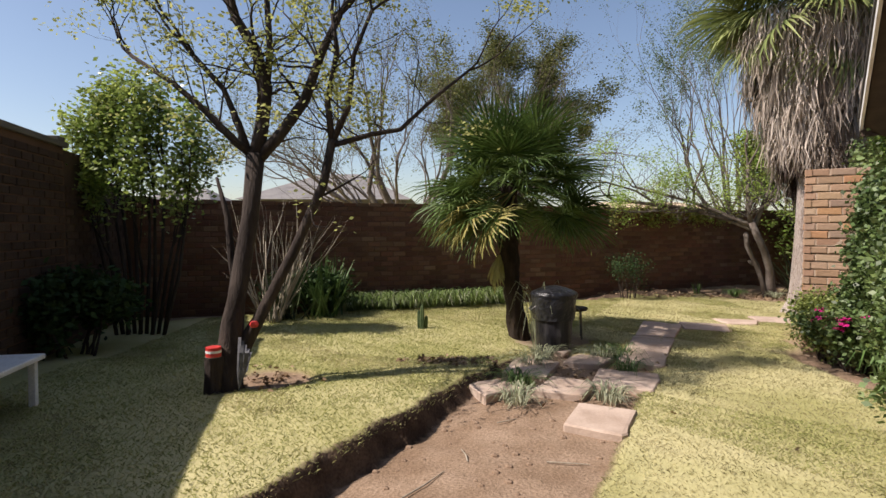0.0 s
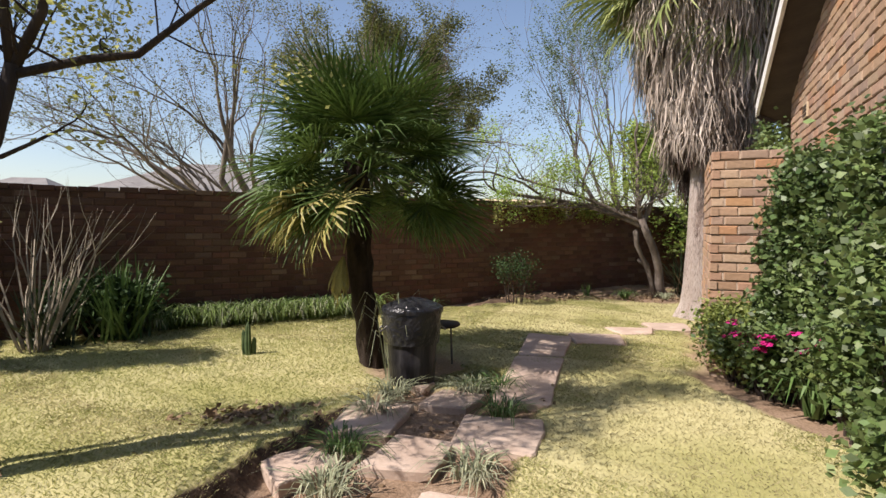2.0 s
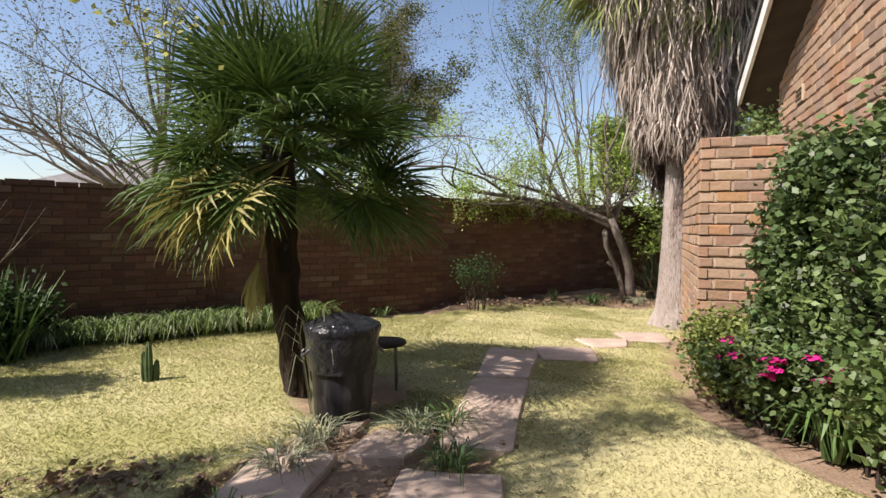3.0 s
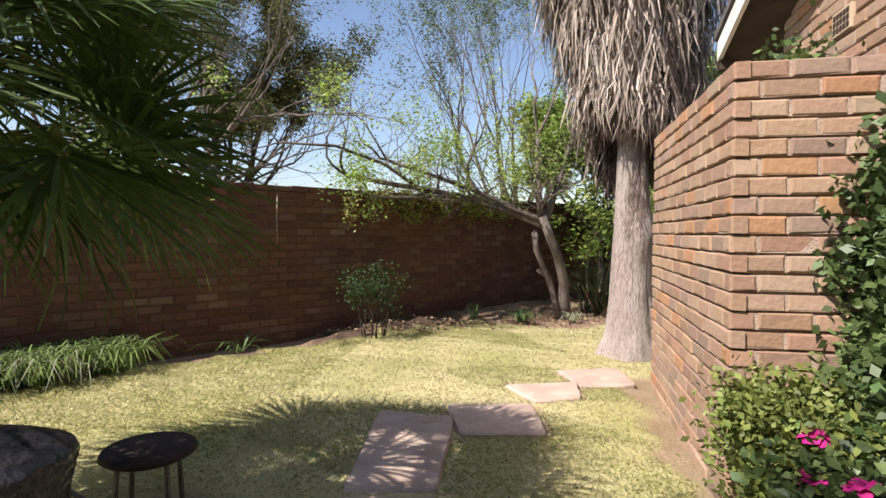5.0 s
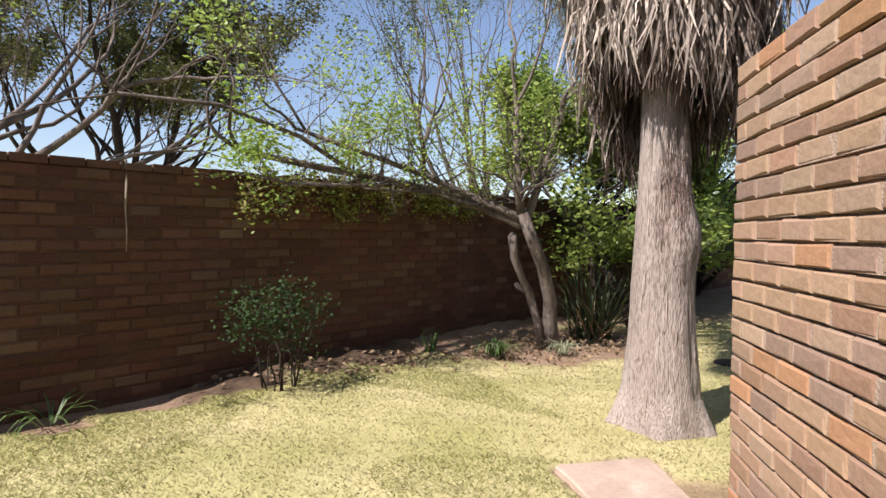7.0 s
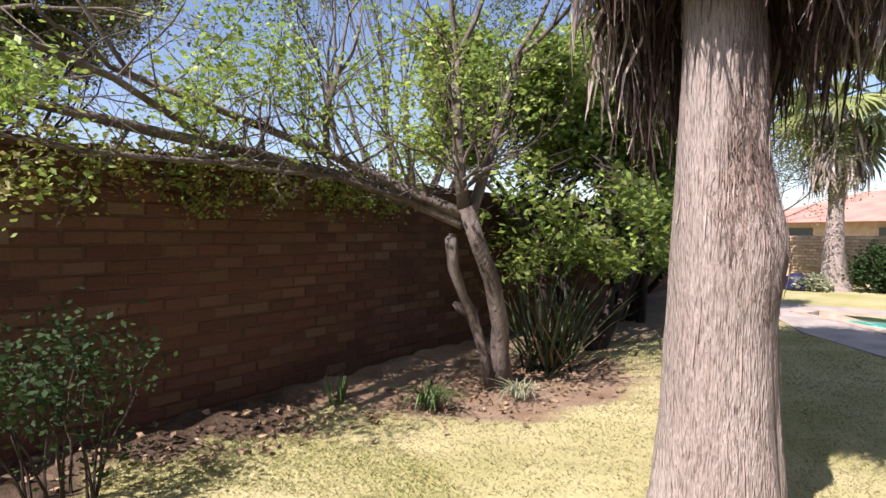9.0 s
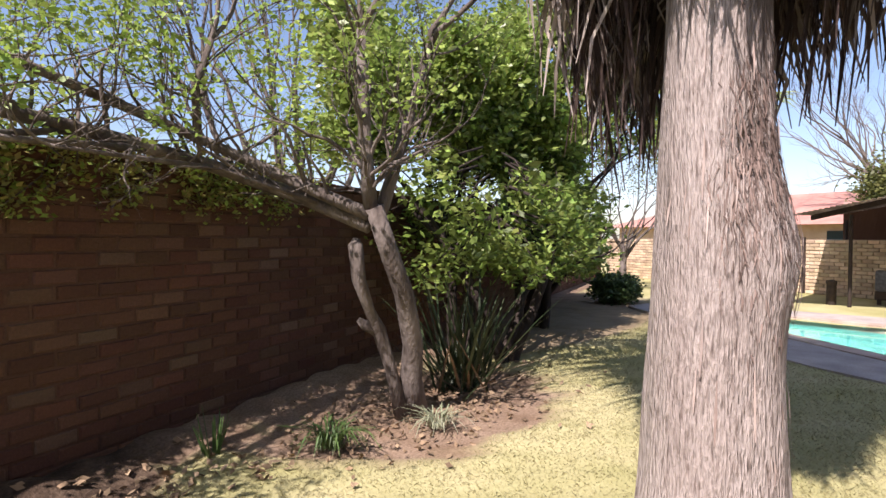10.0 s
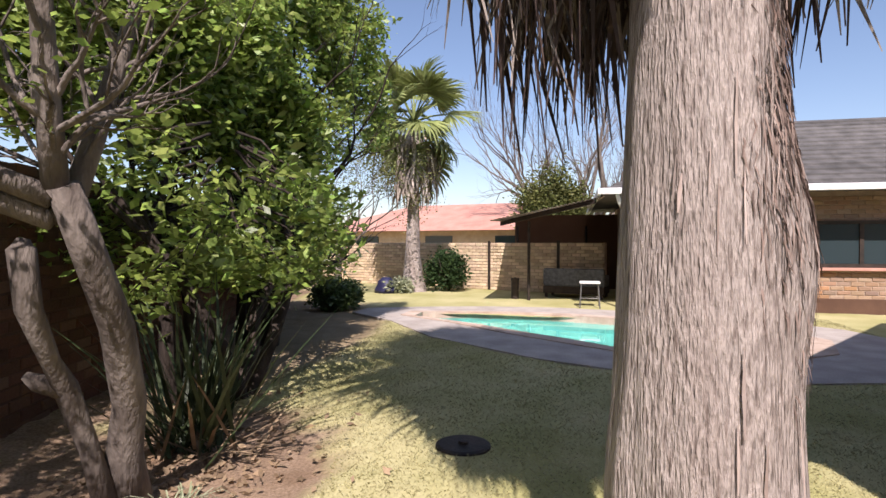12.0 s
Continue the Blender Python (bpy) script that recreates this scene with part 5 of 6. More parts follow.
clump("round_bush", (19.75, 12.75, 0), "dark clipped round bush before the pale brick wall", 201, 0.6, 1.15, M_LEAF_DARK)
clump("low_bush", (15.0, 14.0, 0), "low bright green bush beside the pool lawn", 202, 0.5, 0.6, M_LEAF)
clump("grey_bush", (18.9, 13.9, 0), "tuft of dry grass at the palm foot", 203, 0.42, 0.32, M_STRAP_PALE, 2500, "grass tuft")
barrow = thing("garden_sack", (18.75, 14.2, 0), "slumped dark blue sack beside the palm", "sack")
smooth("sack", Build().lathe([(0.0, 0.0), (0.3, 0.0), (0.33, 0.1), (0.22, 0.24), (0.2, 0.33), (0.09, 0.42), (0.0, 0.4)], wobble=0.5, sides=14), M_BLUE, barrow)
fan_tree("bare_tree", (17.6, 15.1, 0), "small bare dark-stemmed tree by the boundary wall", 204, 9, 1.25, 0.5, M_BARK_GREY, M_LEAF_OLIVE, 6000, 0.04, (0.15, 0.15, 0.15), depth=4, radius=0.05)


# ---- garden things near the path ----
def slab(corners, z, t, seed):
    """A stone slab with slightly uneven outline and worn rim."""
    rng = np.random.default_rng(seed)
    out = []
    n = len(corners)
    for i in range(n):
        a, c = Vector(corners[i]), Vector(corners[(i + 1) % n])
        for f in (0.04, 0.35, 0.68, 0.96):
            out.append(a.lerp(c, f) + Vector(rng.normal(0, 0.006, 2)))
    mid = sum(out, Vector((0, 0))) / len(out)
    b, m = Build(), len(out)
    b.v = [(*p, z - t) for p in out] + [(*p, z - 0.012) for p in out] + [(*(mid + (p - mid) * 0.965), z + rng.uniform(-.003, .003)) for p in out]
    for i in range(m):
        j = (i + 1) % m
        b.f += [(i, j, m + j, m + i), (m + i, m + j, 2 * m + j, 2 * m + i)]
    b.f.append(tuple(range(2 * m, 3 * m)))
    return b


path = tagged(thing("path"), "path of pinkish stone slabs with grass tufts between", "path", kind="structure")
for k, c in enumerate(SLABS):
    part("slab", slab([(x, y) for x, y in c], 0.022 if k < 9 else 0.012, 0.17, 100 + k), M_SLAB, path)


def tuft(name, at, label, n, length, width, material, seed, lean=0.9, rise=0.6, category="plant", group="", spread=0.05, stiff=False):
    """Strap leaves arching from one foot."""
    rng = np.random.default_rng(seed)
    b = Build()
    for _ in range(n):
        a = rng.uniform(0, 2 * math.pi)
        out, tang = Vector((math.cos(a), math.sin(a), 0)), Vector((-math.sin(a), math.cos(a), 0))
        L = length * rng.uniform(0.6, 1.15)
        k = lean * rng.uniform(0.25, 1.1)
        p0 = out * rng.uniform(0, spread) + tang * rng.uniform(-spread, spread)
        if stiff:
            d = (Vector((0, 0, 1)) + out * k).normalized()
            pts = [p0, p0 + d * L * 0.5, p0 + d * L + Vector((0, 0, -0.04 * L))]
            b.strip(pts, (width, width * 0.85, 0.003), tang)
        else:
            p1 = p0 + out * L * 0.3 * k + Vector((0, 0, L * rise * 0.75))
            p2 = p1 + out * L * 0.38 * k + Vector((0, 0, L * rise * 0.12))
            p3 = p2 + out * L * 0.3 * k + Vector((0, 0, -L * rise * rng.uniform(0.2, 0.6)))
            b.strip([p0, p1, p2, p3], (width * 0.8, width, width * 0.8, 0.002), tang)
    t = thing(name, at, label, category, group)
    if stiff and n > 20:
        shapes = []
        for v in range(5):
            k = Build()
            k.strip([(0, 0, 0), (0.015 * v, 0, 0.33), (0.03 * v, 0, 0.7), (0.05 * v + 0.02, 0, 1.0)], (width * 0.8, width, width * 0.7, 0.002), (0, 1, 0.0))
            shapes.append(k.mesh("leaf"))
            shapes[-1].materials.append(material)
        for _ in range(n):
            a = rng.uniform(0, 360)
            ob = new("leaf", shapes[int(rng.integers(5))])
            ob.parent = t
            ob.matrix_basis = Matrix.Translation((rng.normal(0, spread * 0.6), rng.normal(0, spread * 0.6), -0.02)) @ Matrix.Rotation(radians(a), 4, "Z") @ Matrix.Rotation(math.atan(lean * rng.uniform(0.05, 1.1)), 4, "Y") @ Matrix.Diagonal((length * 1.0, 1, length * rng.uniform(0.55, 1.15), 1))
        return t
    tagged(part("foliage", b, material, t), kind="stuff")
    return t


for k, (x, y) in enumerate(((0.72, 4.95), (1.12, 6.0), (1.75, 5.98), (1.85, 5.42), (1.4, 4.5), (0.62, 4.42), (2.0, 6.05), (0.95, 5.62))):
    tuft("grass_tuft", (x, y, -0.03), "pale grass tuft growing between stone slabs", 90, 0.26, 0.009, M_STRAP_PALE if k % 3 else M_STRAP, 200 + k, 1.3, 0.55, "grass tuft", "tufts between the slabs", 0.08)

# dustbin with a black bag under its lid
bin_ = thing("dustbin", (1.31, 6.33, 0), "dented grey steel dustbin with a black bag and lid", "dustbin")
smooth("body", Build().lathe([(0.0, 0.0), (0.19, 0.0), (0.195, 0.02), (0.2, 0.15), (0.21, 0.2), (0.205, 0.22), (0.22, 0.45), (0.23, 0.5), (0.226, 0.52), (0.238, 0.62), (0.246, 0.64)], sides=40, wobble=0.02), M_BIN, bin_)
smooth("bag", Build().lathe([(0.236, 0.36), (0.25, 0.44), (0.256, 0.48), (0.253, 0.54), (0.262, 0.6), (0.258, 0.645), (0.24, 0.66)], sides=56, wobble=0.07), M_BLACK_BAG, bin_, "black plastic bag folded over the rim")
smooth("lid", Build().lathe([(0.268, 0.625), (0.272, 0.65), (0.262, 0.672), (0.2, 0.70), (0.13, 0.725), (0.05, 0.745), (0.0, 0.75)], sides=40, wobble=0.03), M_BLACK_BAG, bin_, "dented dark lid")
for s in (1, -1):
    part("handle", Build().tube([(s * 0.22, -0.08, 0.52), (s * 0.28, -0.07, 0.47), (s * 0.28, 0.07, 0.47), (s * 0.22, 0.08, 0.52)], [0.008] * 4, 6), M_STEEL, bin_)
lid_grass = tuft("grass_tuft", (1.14, 6.45, 0.0), "dry grass tuft standing beside the dustbin", 26, 0.85, 0.012, M_STRAP_PALE, 231, 0.5, 0.95, "grass tuft")
stool = thing("iron_stool", (1.7, 7.03, 0), "low dark iron stool standing under the palm", "stool")
smooth("seat", Build().lathe([(0.0, 0.36), (0.17, 0.36), (0.19, 0.375), (0.18, 0.395), (0.0, 0.4)], sides=28), M_DARK_METAL, stool)
for a in (0.6, 2.2, 3.7, 5.3):
    part("leg", Build().tube([(0.13 * math.cos(a), 0.13 * math.sin(a), 0.36), (0.15 * math.cos(a), 0.15 * math.sin(a), 0)], [0.011, 0.011], 8), M_STEEL, stool, "thin bare metal leg")
cactus = thing("cactus", (-0.27, 7.66, 0), "small branching green cactus in the lawn", "cactus")
for dx, dy, h, r in ((0, 0, 0.36, 0.032), (0.05, 0.02, 0.2, 0.026), (-0.04, 0.03, 0.28, 0.024)):
    b = Build()
    n = 16
    for i in range(10):
        z = h * i / 9
        rr = r * (0.75 + 0.35 * math.sin(math.pi * min(1, 0.15 + i / 10))) if i < 9 else r * 0.25
        for s in range(n):
            w = 2 * math.pi * s / n
            q = rr * (1 if s % 2 else 0.74)
            b.v.append((dx * (1 + z) + q * math.cos(w), dy + q * math.sin(w), z - 0.02))
    for i in range(9):
        for s in range(n):
            b.f.append((i * n + s, i * n + (s + 1) % n, (i + 1) * n + (s + 1) % n, (i + 1) * n + s))
    b.f.append(tuple(9 * n + s for s in range(n)))
    part("stem", b, M_CACTUS, cactus)

# stump pot with a red and white band in front of the tree, and the bench in the shade
stump = thing("tree_stump", (-1.84, 4.4, 0), "short dark stump topped with a red and white tin", "stump")
smooth("log", stem_mesh([(0, 0, -0.05), (0, 0, 0.1), (0.0, 0, 0.36)], [0.1, 0.078, 0.07], 20, 10, 0.35, 3, 0.25), M_BARK, stump)
part("log_top", Build().lathe([(0.0, 0.362), (0.066, 0.362), (0.066, 0.366), (0, 0.366)], sides=16), M_WOOD, stump)
tin = thing("tin", (-1.84, 4.4, 0.366), "red and white striped tin standing on the stump", "tin")
part("body", Build().lathe([(0.0, 0), (0.06, 0), (0.06, 0.03), (0.0, 0.03)], sides=20), M_RED, tin)
part("band", Build().lathe([(0.0, 0.0305), (0.061, 0.0305), (0.061, 0.05), (0.0, 0.05)], sides=20), M_WHITE, tin, "white band")
part("rim", Build().lathe([(0.0, 0.0505), (0.06, 0.0505), (0.06, 0.075), (0.052, 0.078), (0.0, 0.07)], sides=20), M_RED, tin)
rag = thing("rag", (-1.63, 4.43, 0), "grey rag hanging down the tree trunk", "rag")
rb = Build()
for k in range(5):
    x = 0.0 + k * 0.022
    rb.strip([(x, -0.02, 0.52 - 0.03 * k), (x + 0.004, -0.05 - 0.012 * (k % 2), 0.4), (x - 0.006 * k, -0.06, 0.26), (x - 0.012 * k, -0.05 - 0.01 * (k % 2), 0.1 + 0.03 * k)], (0.03, 0.034, 0.03, 0.02), (0.9, 0.3 if k % 2 else -0.3, 0))
part("cloth", rb, M_RAG, rag)
ribbon = thing("ribbon", (-1.56, 4.55, 0.6), "orange cord knotted round the tree trunk", "cord")
part("knot", Build().lathe([(0.0, -0.03), (0.03, -0.022), (0.04, 0.0), (0.028, 0.024), (0.0, 0.03)], sides=10, wobble=0.5), M_RED, ribbon)
bench = thing("garden_bench", (-3.14, 3.6, 0), "white painted low garden bench in shade", "bench", rz=11.5)
part("seat", Build().box((-0.22, -0.7, 0.40), (0.22, 0.55, 0.44), None, 0.01), M_WHITE, bench)
for sx in (-0.17, 0.17):
    for sy in (-0.6, 0.46):
        part("leg", Build().box((sx - 0.025, sy - 0.025, 0), (sx + 0.025, sy + 0.025, 0.399), None, 0.006), M_WHITE, bench)
terrace = tagged(thing("pavement"), "low grey concrete strip along the shaded wall", "pavement", kind="structure")
part("slab", Build().box((-3.7, 2.2, -0.1), (-2.7, 4.6, 0.03), Matrix.Rotation(radians(0), 4, "Z"), 0.01), M_PLASTER, terrace)


def bush(name, at, label, seed, size, n_leaf, leaf, material, stems=9, category="shrub", spread=0.09, height_=1.0, twig=M_BARK, long=1.5, depth=2, open_=0.5, stout=1.0):
    """A shrub: stems from one foot, with leaves round their twigs."""
    rng = np.random.default_rng(seed)
    t = thing(name, at, label, category)
    wood, tips = Build(), []
    for k in range(stems):
        a = rng.uniform(0, 2 * math.pi)
        foot = (size[0] * 0.35 * math.cos(a), size[1] * 0.35 * math.sin(a), -0.03)
        d = Vector((math.cos(a) * size[0] * open_, math.sin(a) * size[1] * open_, height_)).normalized()
        limbs(wood, rng, foot, d, height_ * 0.55, (0.012 + 0.006 * height_) * stout, depth, tips, 0.5, 0.2, 0.3, 0.62, (2, 3), 5)
    tagged(part("stem", wood, twig, t), kind="stuff")
    tagged(part("foliage", leaves("foliage", tips, n_leaf, leaf, (spread, spread, spread * 0.8), rng, 0.6, long), material, t), kind="stuff")
    return t


# climber on the house wall and the flowering bushes below it
rng = np.random.default_rng(90)
climber = thing("climber", (0, 0, 0), "dense leafy green climber covering the house wall", "climber")
tips = []
stems = Build()
for k in range(760):
    s = rng.uniform(1.32, 5.0)
    z = rng.uniform(0.25, 2.02)
    if z > 1.86 + 0.12 * math.sin(s * 6.0) + 0.12 * math.sin(s * 2.3):
        continue
    hollow = noise.noise(Vector((s * 2.1, z * 2.1, 4.0)))
    if (z < 0.6 + 0.15 * math.sin(s * 4) and s < 3.1) or (s > 2.75 and rng.uniform() < 0.45) or hollow < -0.3:
        continue
    dep = (0.27 if s < 2.75 else 0.13) + 0.22 * hollow + 0.08 * math.sin(s * 5 + z * 3) + rng.uniform(-0.05, 0.08)
    dep = max(dep, 0.07)
    tips.append(tuple(hm @ Vector((s, -dep, z))))
for k in range(22):
    s = 1.4 + k * 0.15
    stems.tube([tuple(hm @ Vector((s, -0.12, -0.05))), tuple(hm @ Vector((s + 0.1, -0.15, 0.7))), tuple(hm @ Vector((s - 0.05, -0.2, 1.4))), tuple(hm @ Vector((s, -0.2, 1.8)))], [0.014, 0.012, 0.009, 0.004], 5)
for s, z, l in ((1.25, 2.0, 0.5), (1.6, 2.05, 0.45)):
    p = hm @ Vector((s, -0.25, z - 0.25))
    q = hm @ Vector((s - l, -0.35, z + 0.2))
    stems.tube([tuple(p), tuple(p.lerp(q, 0.5) + Vector((0, 0, 0.12))), tuple(q)], [0.008, 0.006, 0.003], 5)
    tips += [tuple(p.lerp(q, f) + Vector((0, 0, 0.1))) for f in (0.2, 0.5, 0.8, 1.0)]
tagged(part("stem", stems, M_BARK, climber), kind="stuff")
tagged(part("foliage", leaves("foliage", tips, 36000, 0.043, (0.08, 0.08, 0.08), rng, 0.6, 1.3), M_LEAF, climber), kind="stuff")
bush("hedge_bush", (4.22, 5.84, 0), "rounded yellow-green bush at the foot of the pier", 91, (0.42, 0.42), 12000, 0.027, M_LEAF_HEDGE, 12, spread=0.08, height_=0.62)
for k, (x, y, h) in enumerate(((4.16, 5.46, 0.56), (4.24, 5.1, 0.6), (4.5, 4.5, 0.66))):
    b = bush("flowering_bush", (x, y, 0), "green bush with magenta flowers in the soil bed", 95 + k, (0.3, 0.3), 6500, 0.038, M_LEAF, 10, spread=0.07, height_=h)
    r2 = np.random.default_rng(300 + k)
    for j in range(9):
        fl = Build()
        c = Vector((r2.uniform(-0.36, -0.12), r2.uniform(-0.3, 0.3), h * r2.uniform(0.72, 1.0)))
        for p in range(12):
            a = p * 0.55
            o = Vector((math.cos(a), math.sin(a), r2.uniform(-0.2, 0.6))).normalized() * 0.055
            s = Vector((-math.sin(a), math.cos(a), 0.2)).normalized()
            fl.strip([c, c + o * 0.6 + Vector((0, 0, 0.012)), c + o], (0.012, 0.045, 0.025), s)
        part("flower", fl, M_FLOWER, b, "magenta double flower")
tuft("lily_plant", (4.05, 4.95, 0), "bright green strap-leaved plant in the soil bed", 46, 0.42, 0.03, M_STRAP, 240, 0.9, 0.8)
pot = thing("basin", (4.3, 4.64, 0.02), "white plastic basin standing among the flower bushes", "basin")
smooth("bowl", Build().lathe([(0.0, 0.30), (0.17, 0.30), (0.2, 0.32), (0.235, 0.42), (0.25, 0.44), (0.24, 0.445), (0.2, 0.33), (0.0, 0.32)], sides=28), M_WHITE, pot)
part("stand", Build().lathe([(0.0, -0.05), (0.12, -0.05), (0.1, 0.0), (0.06, 0.05), (0.06, 0.299), (0.0, 0.299)], sides=16), M_DARK_METAL, pot)

# planting along the back wall
for k in range(72):
    x = -1.75 + (k // 2) * 0.083
    y = wall_y(x) - (0.2 if k % 2 else 0.42) + 0.06 * math.sin(k * 2.1)
    tuft("edging_plant", (x, y, -0.03), "green grassy edging plant below the boundary wall", 34, 0.5, 0.012, M_STRAP_PALE if k % 5 == 2 else M_EDGING, 400 + k, 1.25, 0.7, "plant", "edging plants along the wall", 0.08)
rng = np.random.default_rng(131)
creeper = thing("creeper", (0, 0, 0), "thin yellow-green creeper trailing over the boundary wall", "creeper")
vines, tips = Build(), []
for k in range(26):
    x = 3.7 + 0.125 * k + rng.uniform(-0.1, 0.1)
    y = wall_y(x) - 0.05
    pts = [(x + 0.1, y + 0.2, 1.9), (x, y - 0.02, 1.88)]
    for _ in range(4):
        x, y = x + rng.uniform(-0.16, 0.1), wall_y(x) - rng.uniform(0.04, 0.12)
        pts.append((x, y, pts[-1][2] - rng.uniform(0.02, 0.12)))
    vines.tube(pts, [0.007, 0.007, 0.006, 0.005, 0.004, 0.002], 4)
    tips += pts[1:]
tagged(smooth("stem", vines, M_BARK_GREY, creeper), kind="stuff")
tagged(part("foliage", leaves("foliage", tips, 3000, 0.028, (0.06, 0.03, 0.05), rng, 0.6, 1.6), M_LEAF_CREEPER, creeper), kind="stuff")
tagged(part("foliage", leaves("foliage", tips, 1500, 0.03, (0.08, 0.04, 0.06), rng, 0.6, 1.6), M_LEAF_YOUNG, creeper, "fresh green leaves"), kind="stuff")
smooth("cord", Build().tube([(0, 0.1, 1.875), (0, -0.02, 1.872), (0.006, -0.022, 1.7), (-0.004, -0.02, 1.5), (0.004, -0.02, 1.32), (0.0, -0.02, 1.16)], [0.008, 0.009, 0.01, 0.007, 0.006, 0.004], 6), M_TWIG, wall_back, "pale frayed cord hanging down", m=Matrix.Translation((2.64, wall_y(2.64) - 0.02, 0)))
bush("dark_shrub", (-2.15, 8.95, 0), "dark low shrub before the boundary wall", 101, (0.5, 0.4), 5000, 0.05, M_LEAF_DARK, 12, spread=0.1, height_=0.65)
cover = thing("drain_cover", (8.14, 10.03, 0), "round dark iron drain cover in the lawn", "drain cover")
part("lid", Build().lathe([(0.0, 0.02), (0.16, 0.02), (0.18, 0.012), (0.185, -0.03)], sides=28), M_DARK_METAL, cover)
part("knob", Build().lathe([(0.0, 0.04), (0.03, 0.038), (0.035, 0.021), (0.0, 0.021)], sides=12), M_DARK_METAL, cover)
tuft("flax_clump", (-1.9, 8.75, 0), "stiff green flax clump before the boundary wall", 150, 0.95, 0.03, M_STRAP, 450, 0.75, 1.0, stiff=True, spread=0.16)
tuft("flax_clump", (-2.5, 8.45, 0), "dark stiff-leaved clump before the boundary wall", 110, 0.7, 0.03, M_STRAP_DARK, 451, 0.9, 1.0, stiff=True, spread=0.2)
tuft("sword_leaf_plant", (7.75, 11.75, 0), "tall dark sword-leaved clump beside the leaning tree", 95, 1.1, 0.028, M_STRAP_DARK, 452, 0.85, 1.0, stiff=True, spread=0.2)
tuft("sword_leaf_plant", (5.5, 11.75, 0), "small green sword-leaved plant at the wall foot", 14, 0.34, 0.022, M_STRAP, 453, 0.5, 1.0, stiff=True)
tuft("grass_tuft", (6.1, 11.35, 0), "green grass tuft beside the leaning tree", 90, 0.3, 0.01, M_STRAP, 454, 1.2, 0.6, "grass tuft")
tuft("grass_tuft", (6.85, 11.15, 0), "pale dry grass tuft at the tree's foot", 80, 0.24, 0.008, M_STRAP_PALE, 455, 1.3, 0.55, "grass tuft")
tuft("grass_tuft", (2.2, 10.75, 0), "thin green grass tuft at the wall foot", 22, 0.42, 0.012, M_STRAP, 456, 1.5, 0.4, "grass tuft")
bush("small_shrub", (3.77, 11.02, 0), "thin open shrub with small dark leaves before the wall", 97, (0.36, 0.36), 1600, 0.026, M_LEAF_DARK, 14, spread=0.08, height_=0.86, open_=0.55, stout=0.5)
rng = np.random.default_rng(98)
sticks = thing("bare_shrub", (-2.55, 8.2, 0), "leafless shrub of tall pale upright stems", "shrub")
sb, tips = Build(), []
for k in range(30):
    a = rng.uniform(0, 2 * math.pi)
    limbs(sb, rng, (0.12 * math.cos(a), 0.12 * math.sin(a), -0.03), (0.42 * math.cos(a), 0.3 * math.sin(a), 1), rng.uniform(0.8, 1.4), 0.014, 1, tips, 0.35, 0.1, 0.2, 0.55, (2, 3), 5)
tagged(part("stem", sb, M_TWIG, sticks), kind="stuff")
bush("dark_shrub", (-3.95, 5.9, 0), "dark shrub in the shaded wall corner", 99, (0.45, 0.45), 5500, 0.06, M_LEAF_DARK, 10, spread=0.1, height_=0.8)


# ---- lawn grass ----
def lawn(name, n, box, seed, material, tall, keep):
    rng = np.random.default_rng(seed)
    x, y = rng.uniform(box[0], box[1], n), rng.uniform(box[2], box[3], n)
    ok = keep(x, y) & (bare(x + 0.03, y) < 0.35 + 0.3 * rng.uniform(0, 1, n))
    x, y = x[ok], y[ok]
    n = len(x)
    z = height(x, y) - 0.005
    a = rng.uniform(0, 2 * np.pi, n)
    h = tall * rng.uniform(0.5, 1.3, n)
    lean = rng.uniform(0.4, 1.8, n) * h
    b = rng.uniform(0, 2 * np.pi, n)
    w = rng.uniform(0.0013, 0.0026, n)
    c = np.stack([x, y, z], 1)
    s = np.stack([np.cos(a) * w, np.sin(a) * w, 0 * w], 1)
    m = np.stack([np.cos(b) * lean * 0.4, np.sin(b) * lean * 0.4, h * 0.7], 1)
    t = np.stack([np.cos(b) * lean, np.sin(b) * lean, h], 1)
    ob = part(name, quads(name, np.stack([c - s, c + s, c + m + s * 0.8, c + t], 1)), material)
    return tagged(ob, "short dry yellow-green lawn grass", "grass", kind="stuff")


clear = lambda x, y: (y < wall_y(x) - 0.25) & ~((x > 3.9) & (y < 6.2)) & (x > -3.2 - 0.2 * y)
edge = lambda x, y: x < 0.45 + 0.555 * (y - 5.16)
lawn("lawn_grass", 520000, (-3.6, 9.5, 1.6, 13.0), 501, M_GRASS, 0.018, lambda x, y: clear(x, y) & ~(edge(x, y) & (y < 8.5) & (wobble(x, y, 1.3, 2.0) < 0.25)))
lawn("lawn_grass", 420000, (-3.6, 5.5, 1.6, 11.5), 502, M_GRASS_GREEN, 0.019, lambda x, y: clear(x, y) & (edge(x, y) | (wobble(x, y, 1.1, 4.0) > 0.05)))
lawn("lawn_grass", 110000, (9.5, 15.5, 5.0, 14.5), 503, M_GRASS, 0.022, lambda x, y: ~in_poly(x, y, grown(POOL, 1.36)) & (y < wall_y(x) - 0.5))

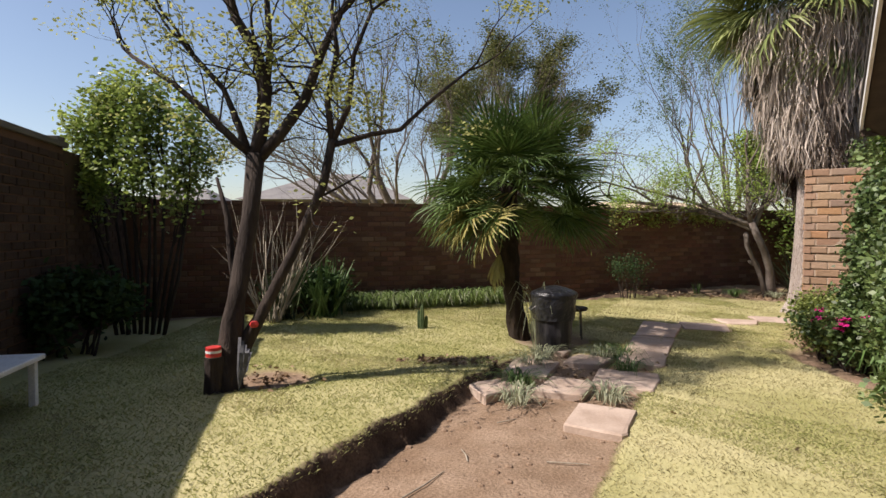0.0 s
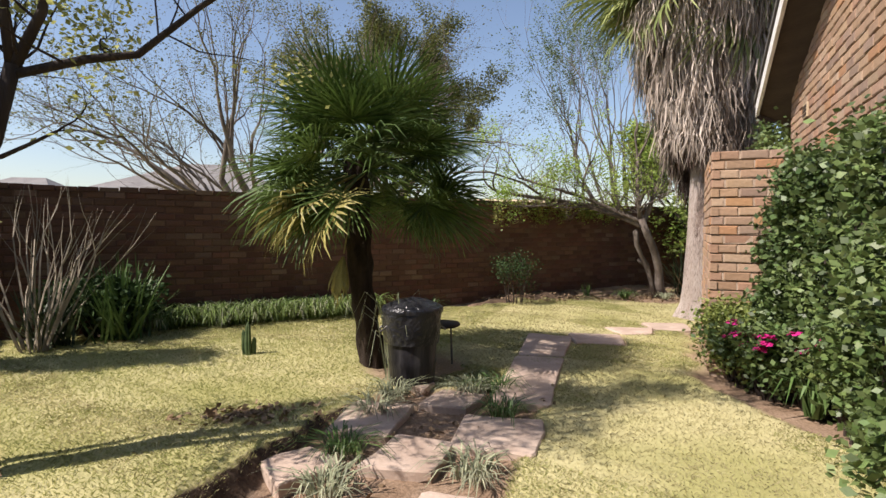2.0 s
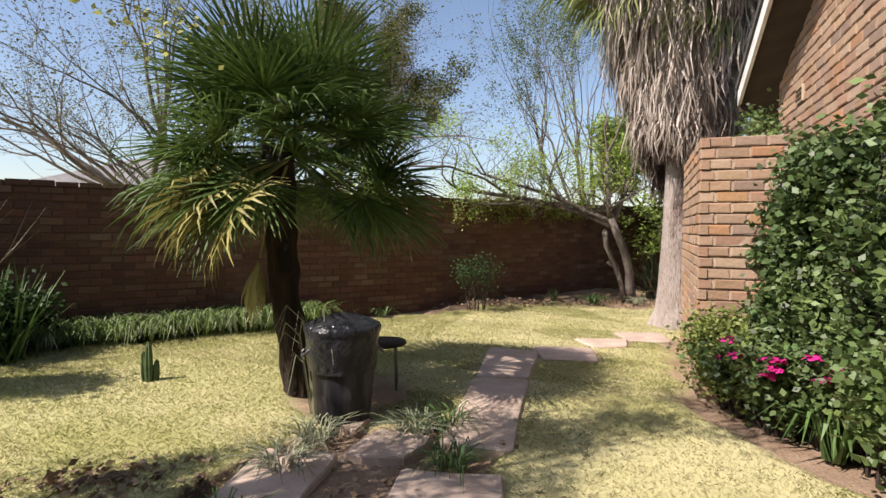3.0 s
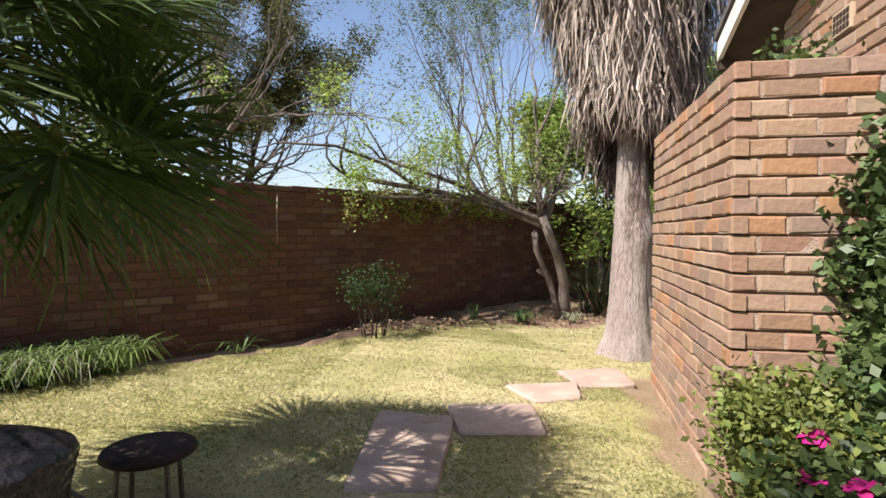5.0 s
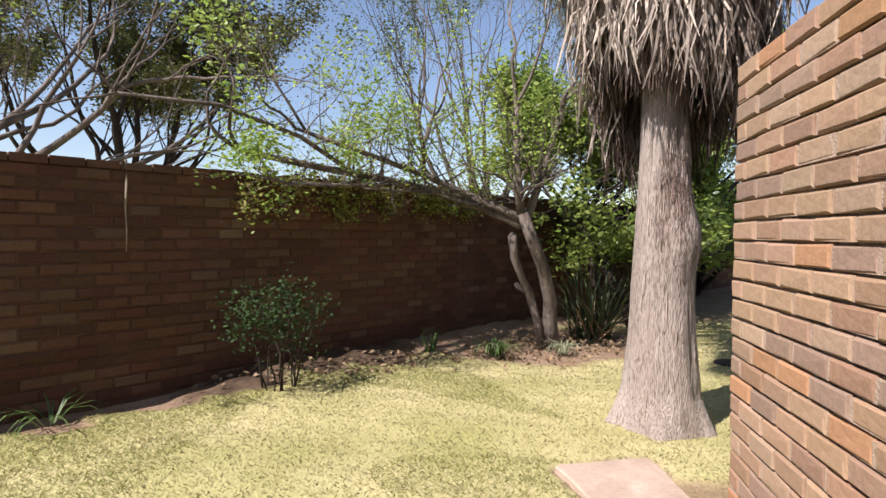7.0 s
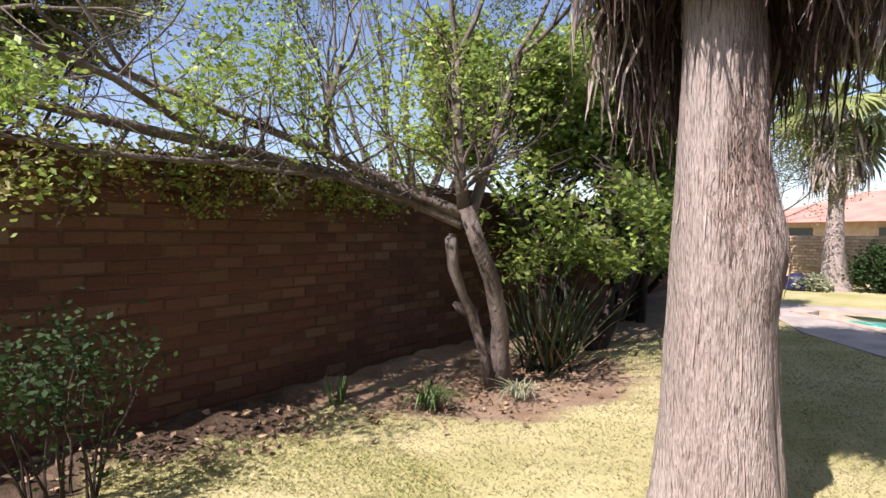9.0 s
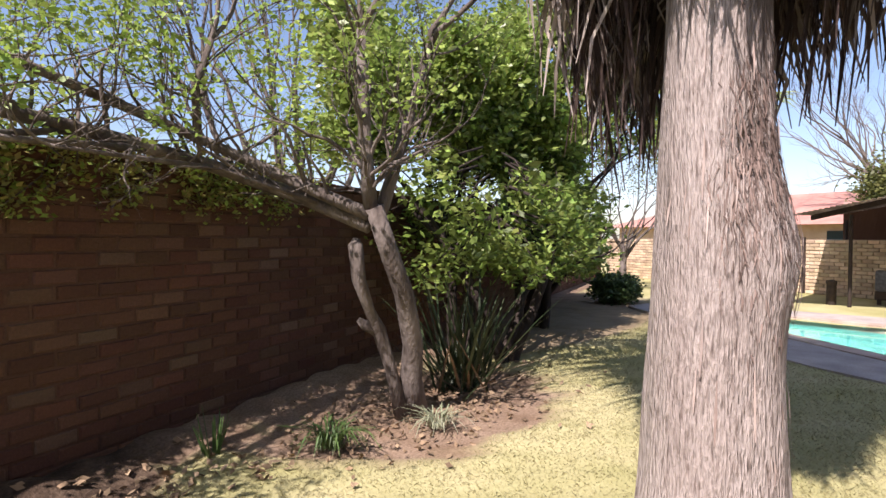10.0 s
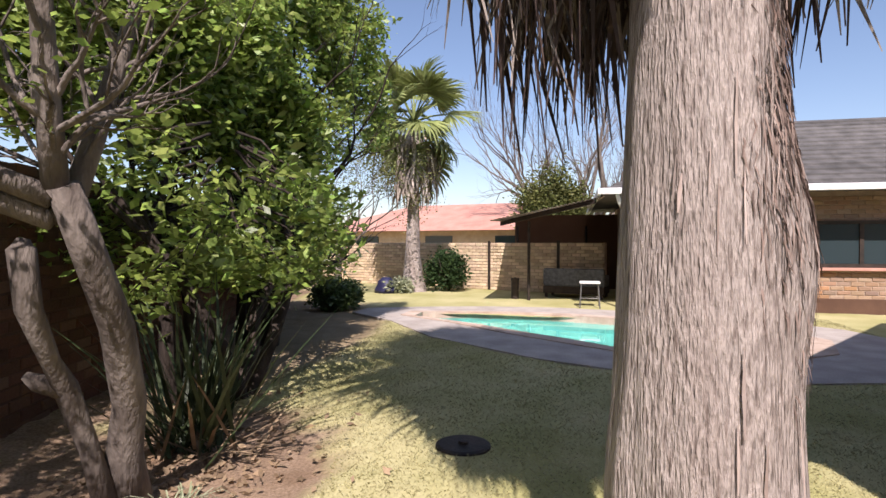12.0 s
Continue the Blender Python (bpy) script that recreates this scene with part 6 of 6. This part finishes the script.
# dry leaves and clods
rng = np.random.default_rng(510)
for nm, cx, cy, sx, sy, n in (("leaf_litter", 7.1, 11.55, 0.7, 0.35, 900), ("leaf_litter", 0.03, 5.55, 0.2, 0.13, 260), ("leaf_litter", -1.55, 4.85, 0.2, 0.18, 130), ("leaf_litter", 4.6, 11.4, 0.9, 0.16, 350), ("leaf_litter", 1.3, 5.3, 0.5, 0.5, 160)):
    pts = np.stack([rng.normal(cx, sx, n), rng.normal(cy, sy, n)], 1)
    pts = np.concatenate([pts, (height(pts[:, 0], pts[:, 1]) + 0.02)[:, None]], 1)
    tagged(part(nm, leaves(nm, pts, n, 0.035, (0.01, 0.01, 0.008), rng, 0.3, 1.8), M_LEAF_DRY), "scattered dry brown leaves on the ground", "leaf litter", kind="stuff")

tuft("sword_leaf_plant", (7.62, 11.6, 0), "dry brown fallen sword leaves round the clump", 26, 0.8, 0.026, M_LEAF_DRY, 457, 3.2, 1.0, stiff=True, spread=0.3)
# clods and twigs on the bare soil
rng = np.random.default_rng(520)
clods = Build()
for k in range(170):
    x, y = rng.uniform(-0.6, 1.6), rng.uniform(2.4, 5.6)
    if bare(np.array(x), np.array(y)) < 0.8:
        continue
    r = rng.uniform(0.006, 0.026)
    z = float(height(np.array(x), np.array(y)))
    prof = [(r * 0.6, -r * 0.4), (r, 0.0), (r * 0.85, r * 0.45), (r * 0.2, r * 0.7)]
    clods.lathe(prof, (x, y, z), 6, 0.6)
tagged(part("soil_clods", clods, M_CLOD), "small crumbled clods of brown soil", "soil clods", kind="stuff")
for k, (x, y, a, l) in enumerate(((-0.1, 3.05, 55, 0.42), (0.15, 3.45, 100, 0.2), (0.78, 3.3, -8, 0.26), (0.5, 4.1, 30, 0.18))):
    z = float(height(np.array(x), np.array(y))) + 0.012
    c, s_ = math.cos(radians(a)), math.sin(radians(a))
    t = thing("twig", (x, y, z), "thin dry brown twig lying on bare soil", "twig", "twigs on the soil")
    part("stick", Build().tube([(-c * l / 2, -s_ * l / 2, 0), (0.01, -0.01, 0.004), (c * l / 2, s_ * l / 2, 0)], [0.005, 0.005, 0.003], 6), M_TWIG, t)

# ---- bricks, last ----
brick_wall(screen, side_m, LEN, 2.08, M_BRICK, seed=2, single=lambda x, z: True, course=0.0867, joint=0.011, pointed=M_MORTAR)
brick_wall(screen, front_m, 0.62, 2.08, M_BRICK, seed=3, single=lambda x, z: True, course=0.0867, joint=0.011, pointed=M_MORTAR)
brick_wall(house, hm @ Matrix.Translation((0, 0.0, 1.9)), 4.0, 2.6, M_BRICK, seed=6, course=0.0867, joint=0.011, pointed=M_MORTAR)
brick_wall(wing, along((16.6, 8.0), -90), 8.0, 2.3, M_BRICK, seed=12, course=0.0867)
brick_wall(wall_left, wl, 7.8, 2.28, M_BRICK_SHADE, seed=8)
brick_wall(wall_left, wl @ Matrix.Translation((7.82, 0, 0)), 2.15, 1.95, M_BRICK_SHADE, seed=9)
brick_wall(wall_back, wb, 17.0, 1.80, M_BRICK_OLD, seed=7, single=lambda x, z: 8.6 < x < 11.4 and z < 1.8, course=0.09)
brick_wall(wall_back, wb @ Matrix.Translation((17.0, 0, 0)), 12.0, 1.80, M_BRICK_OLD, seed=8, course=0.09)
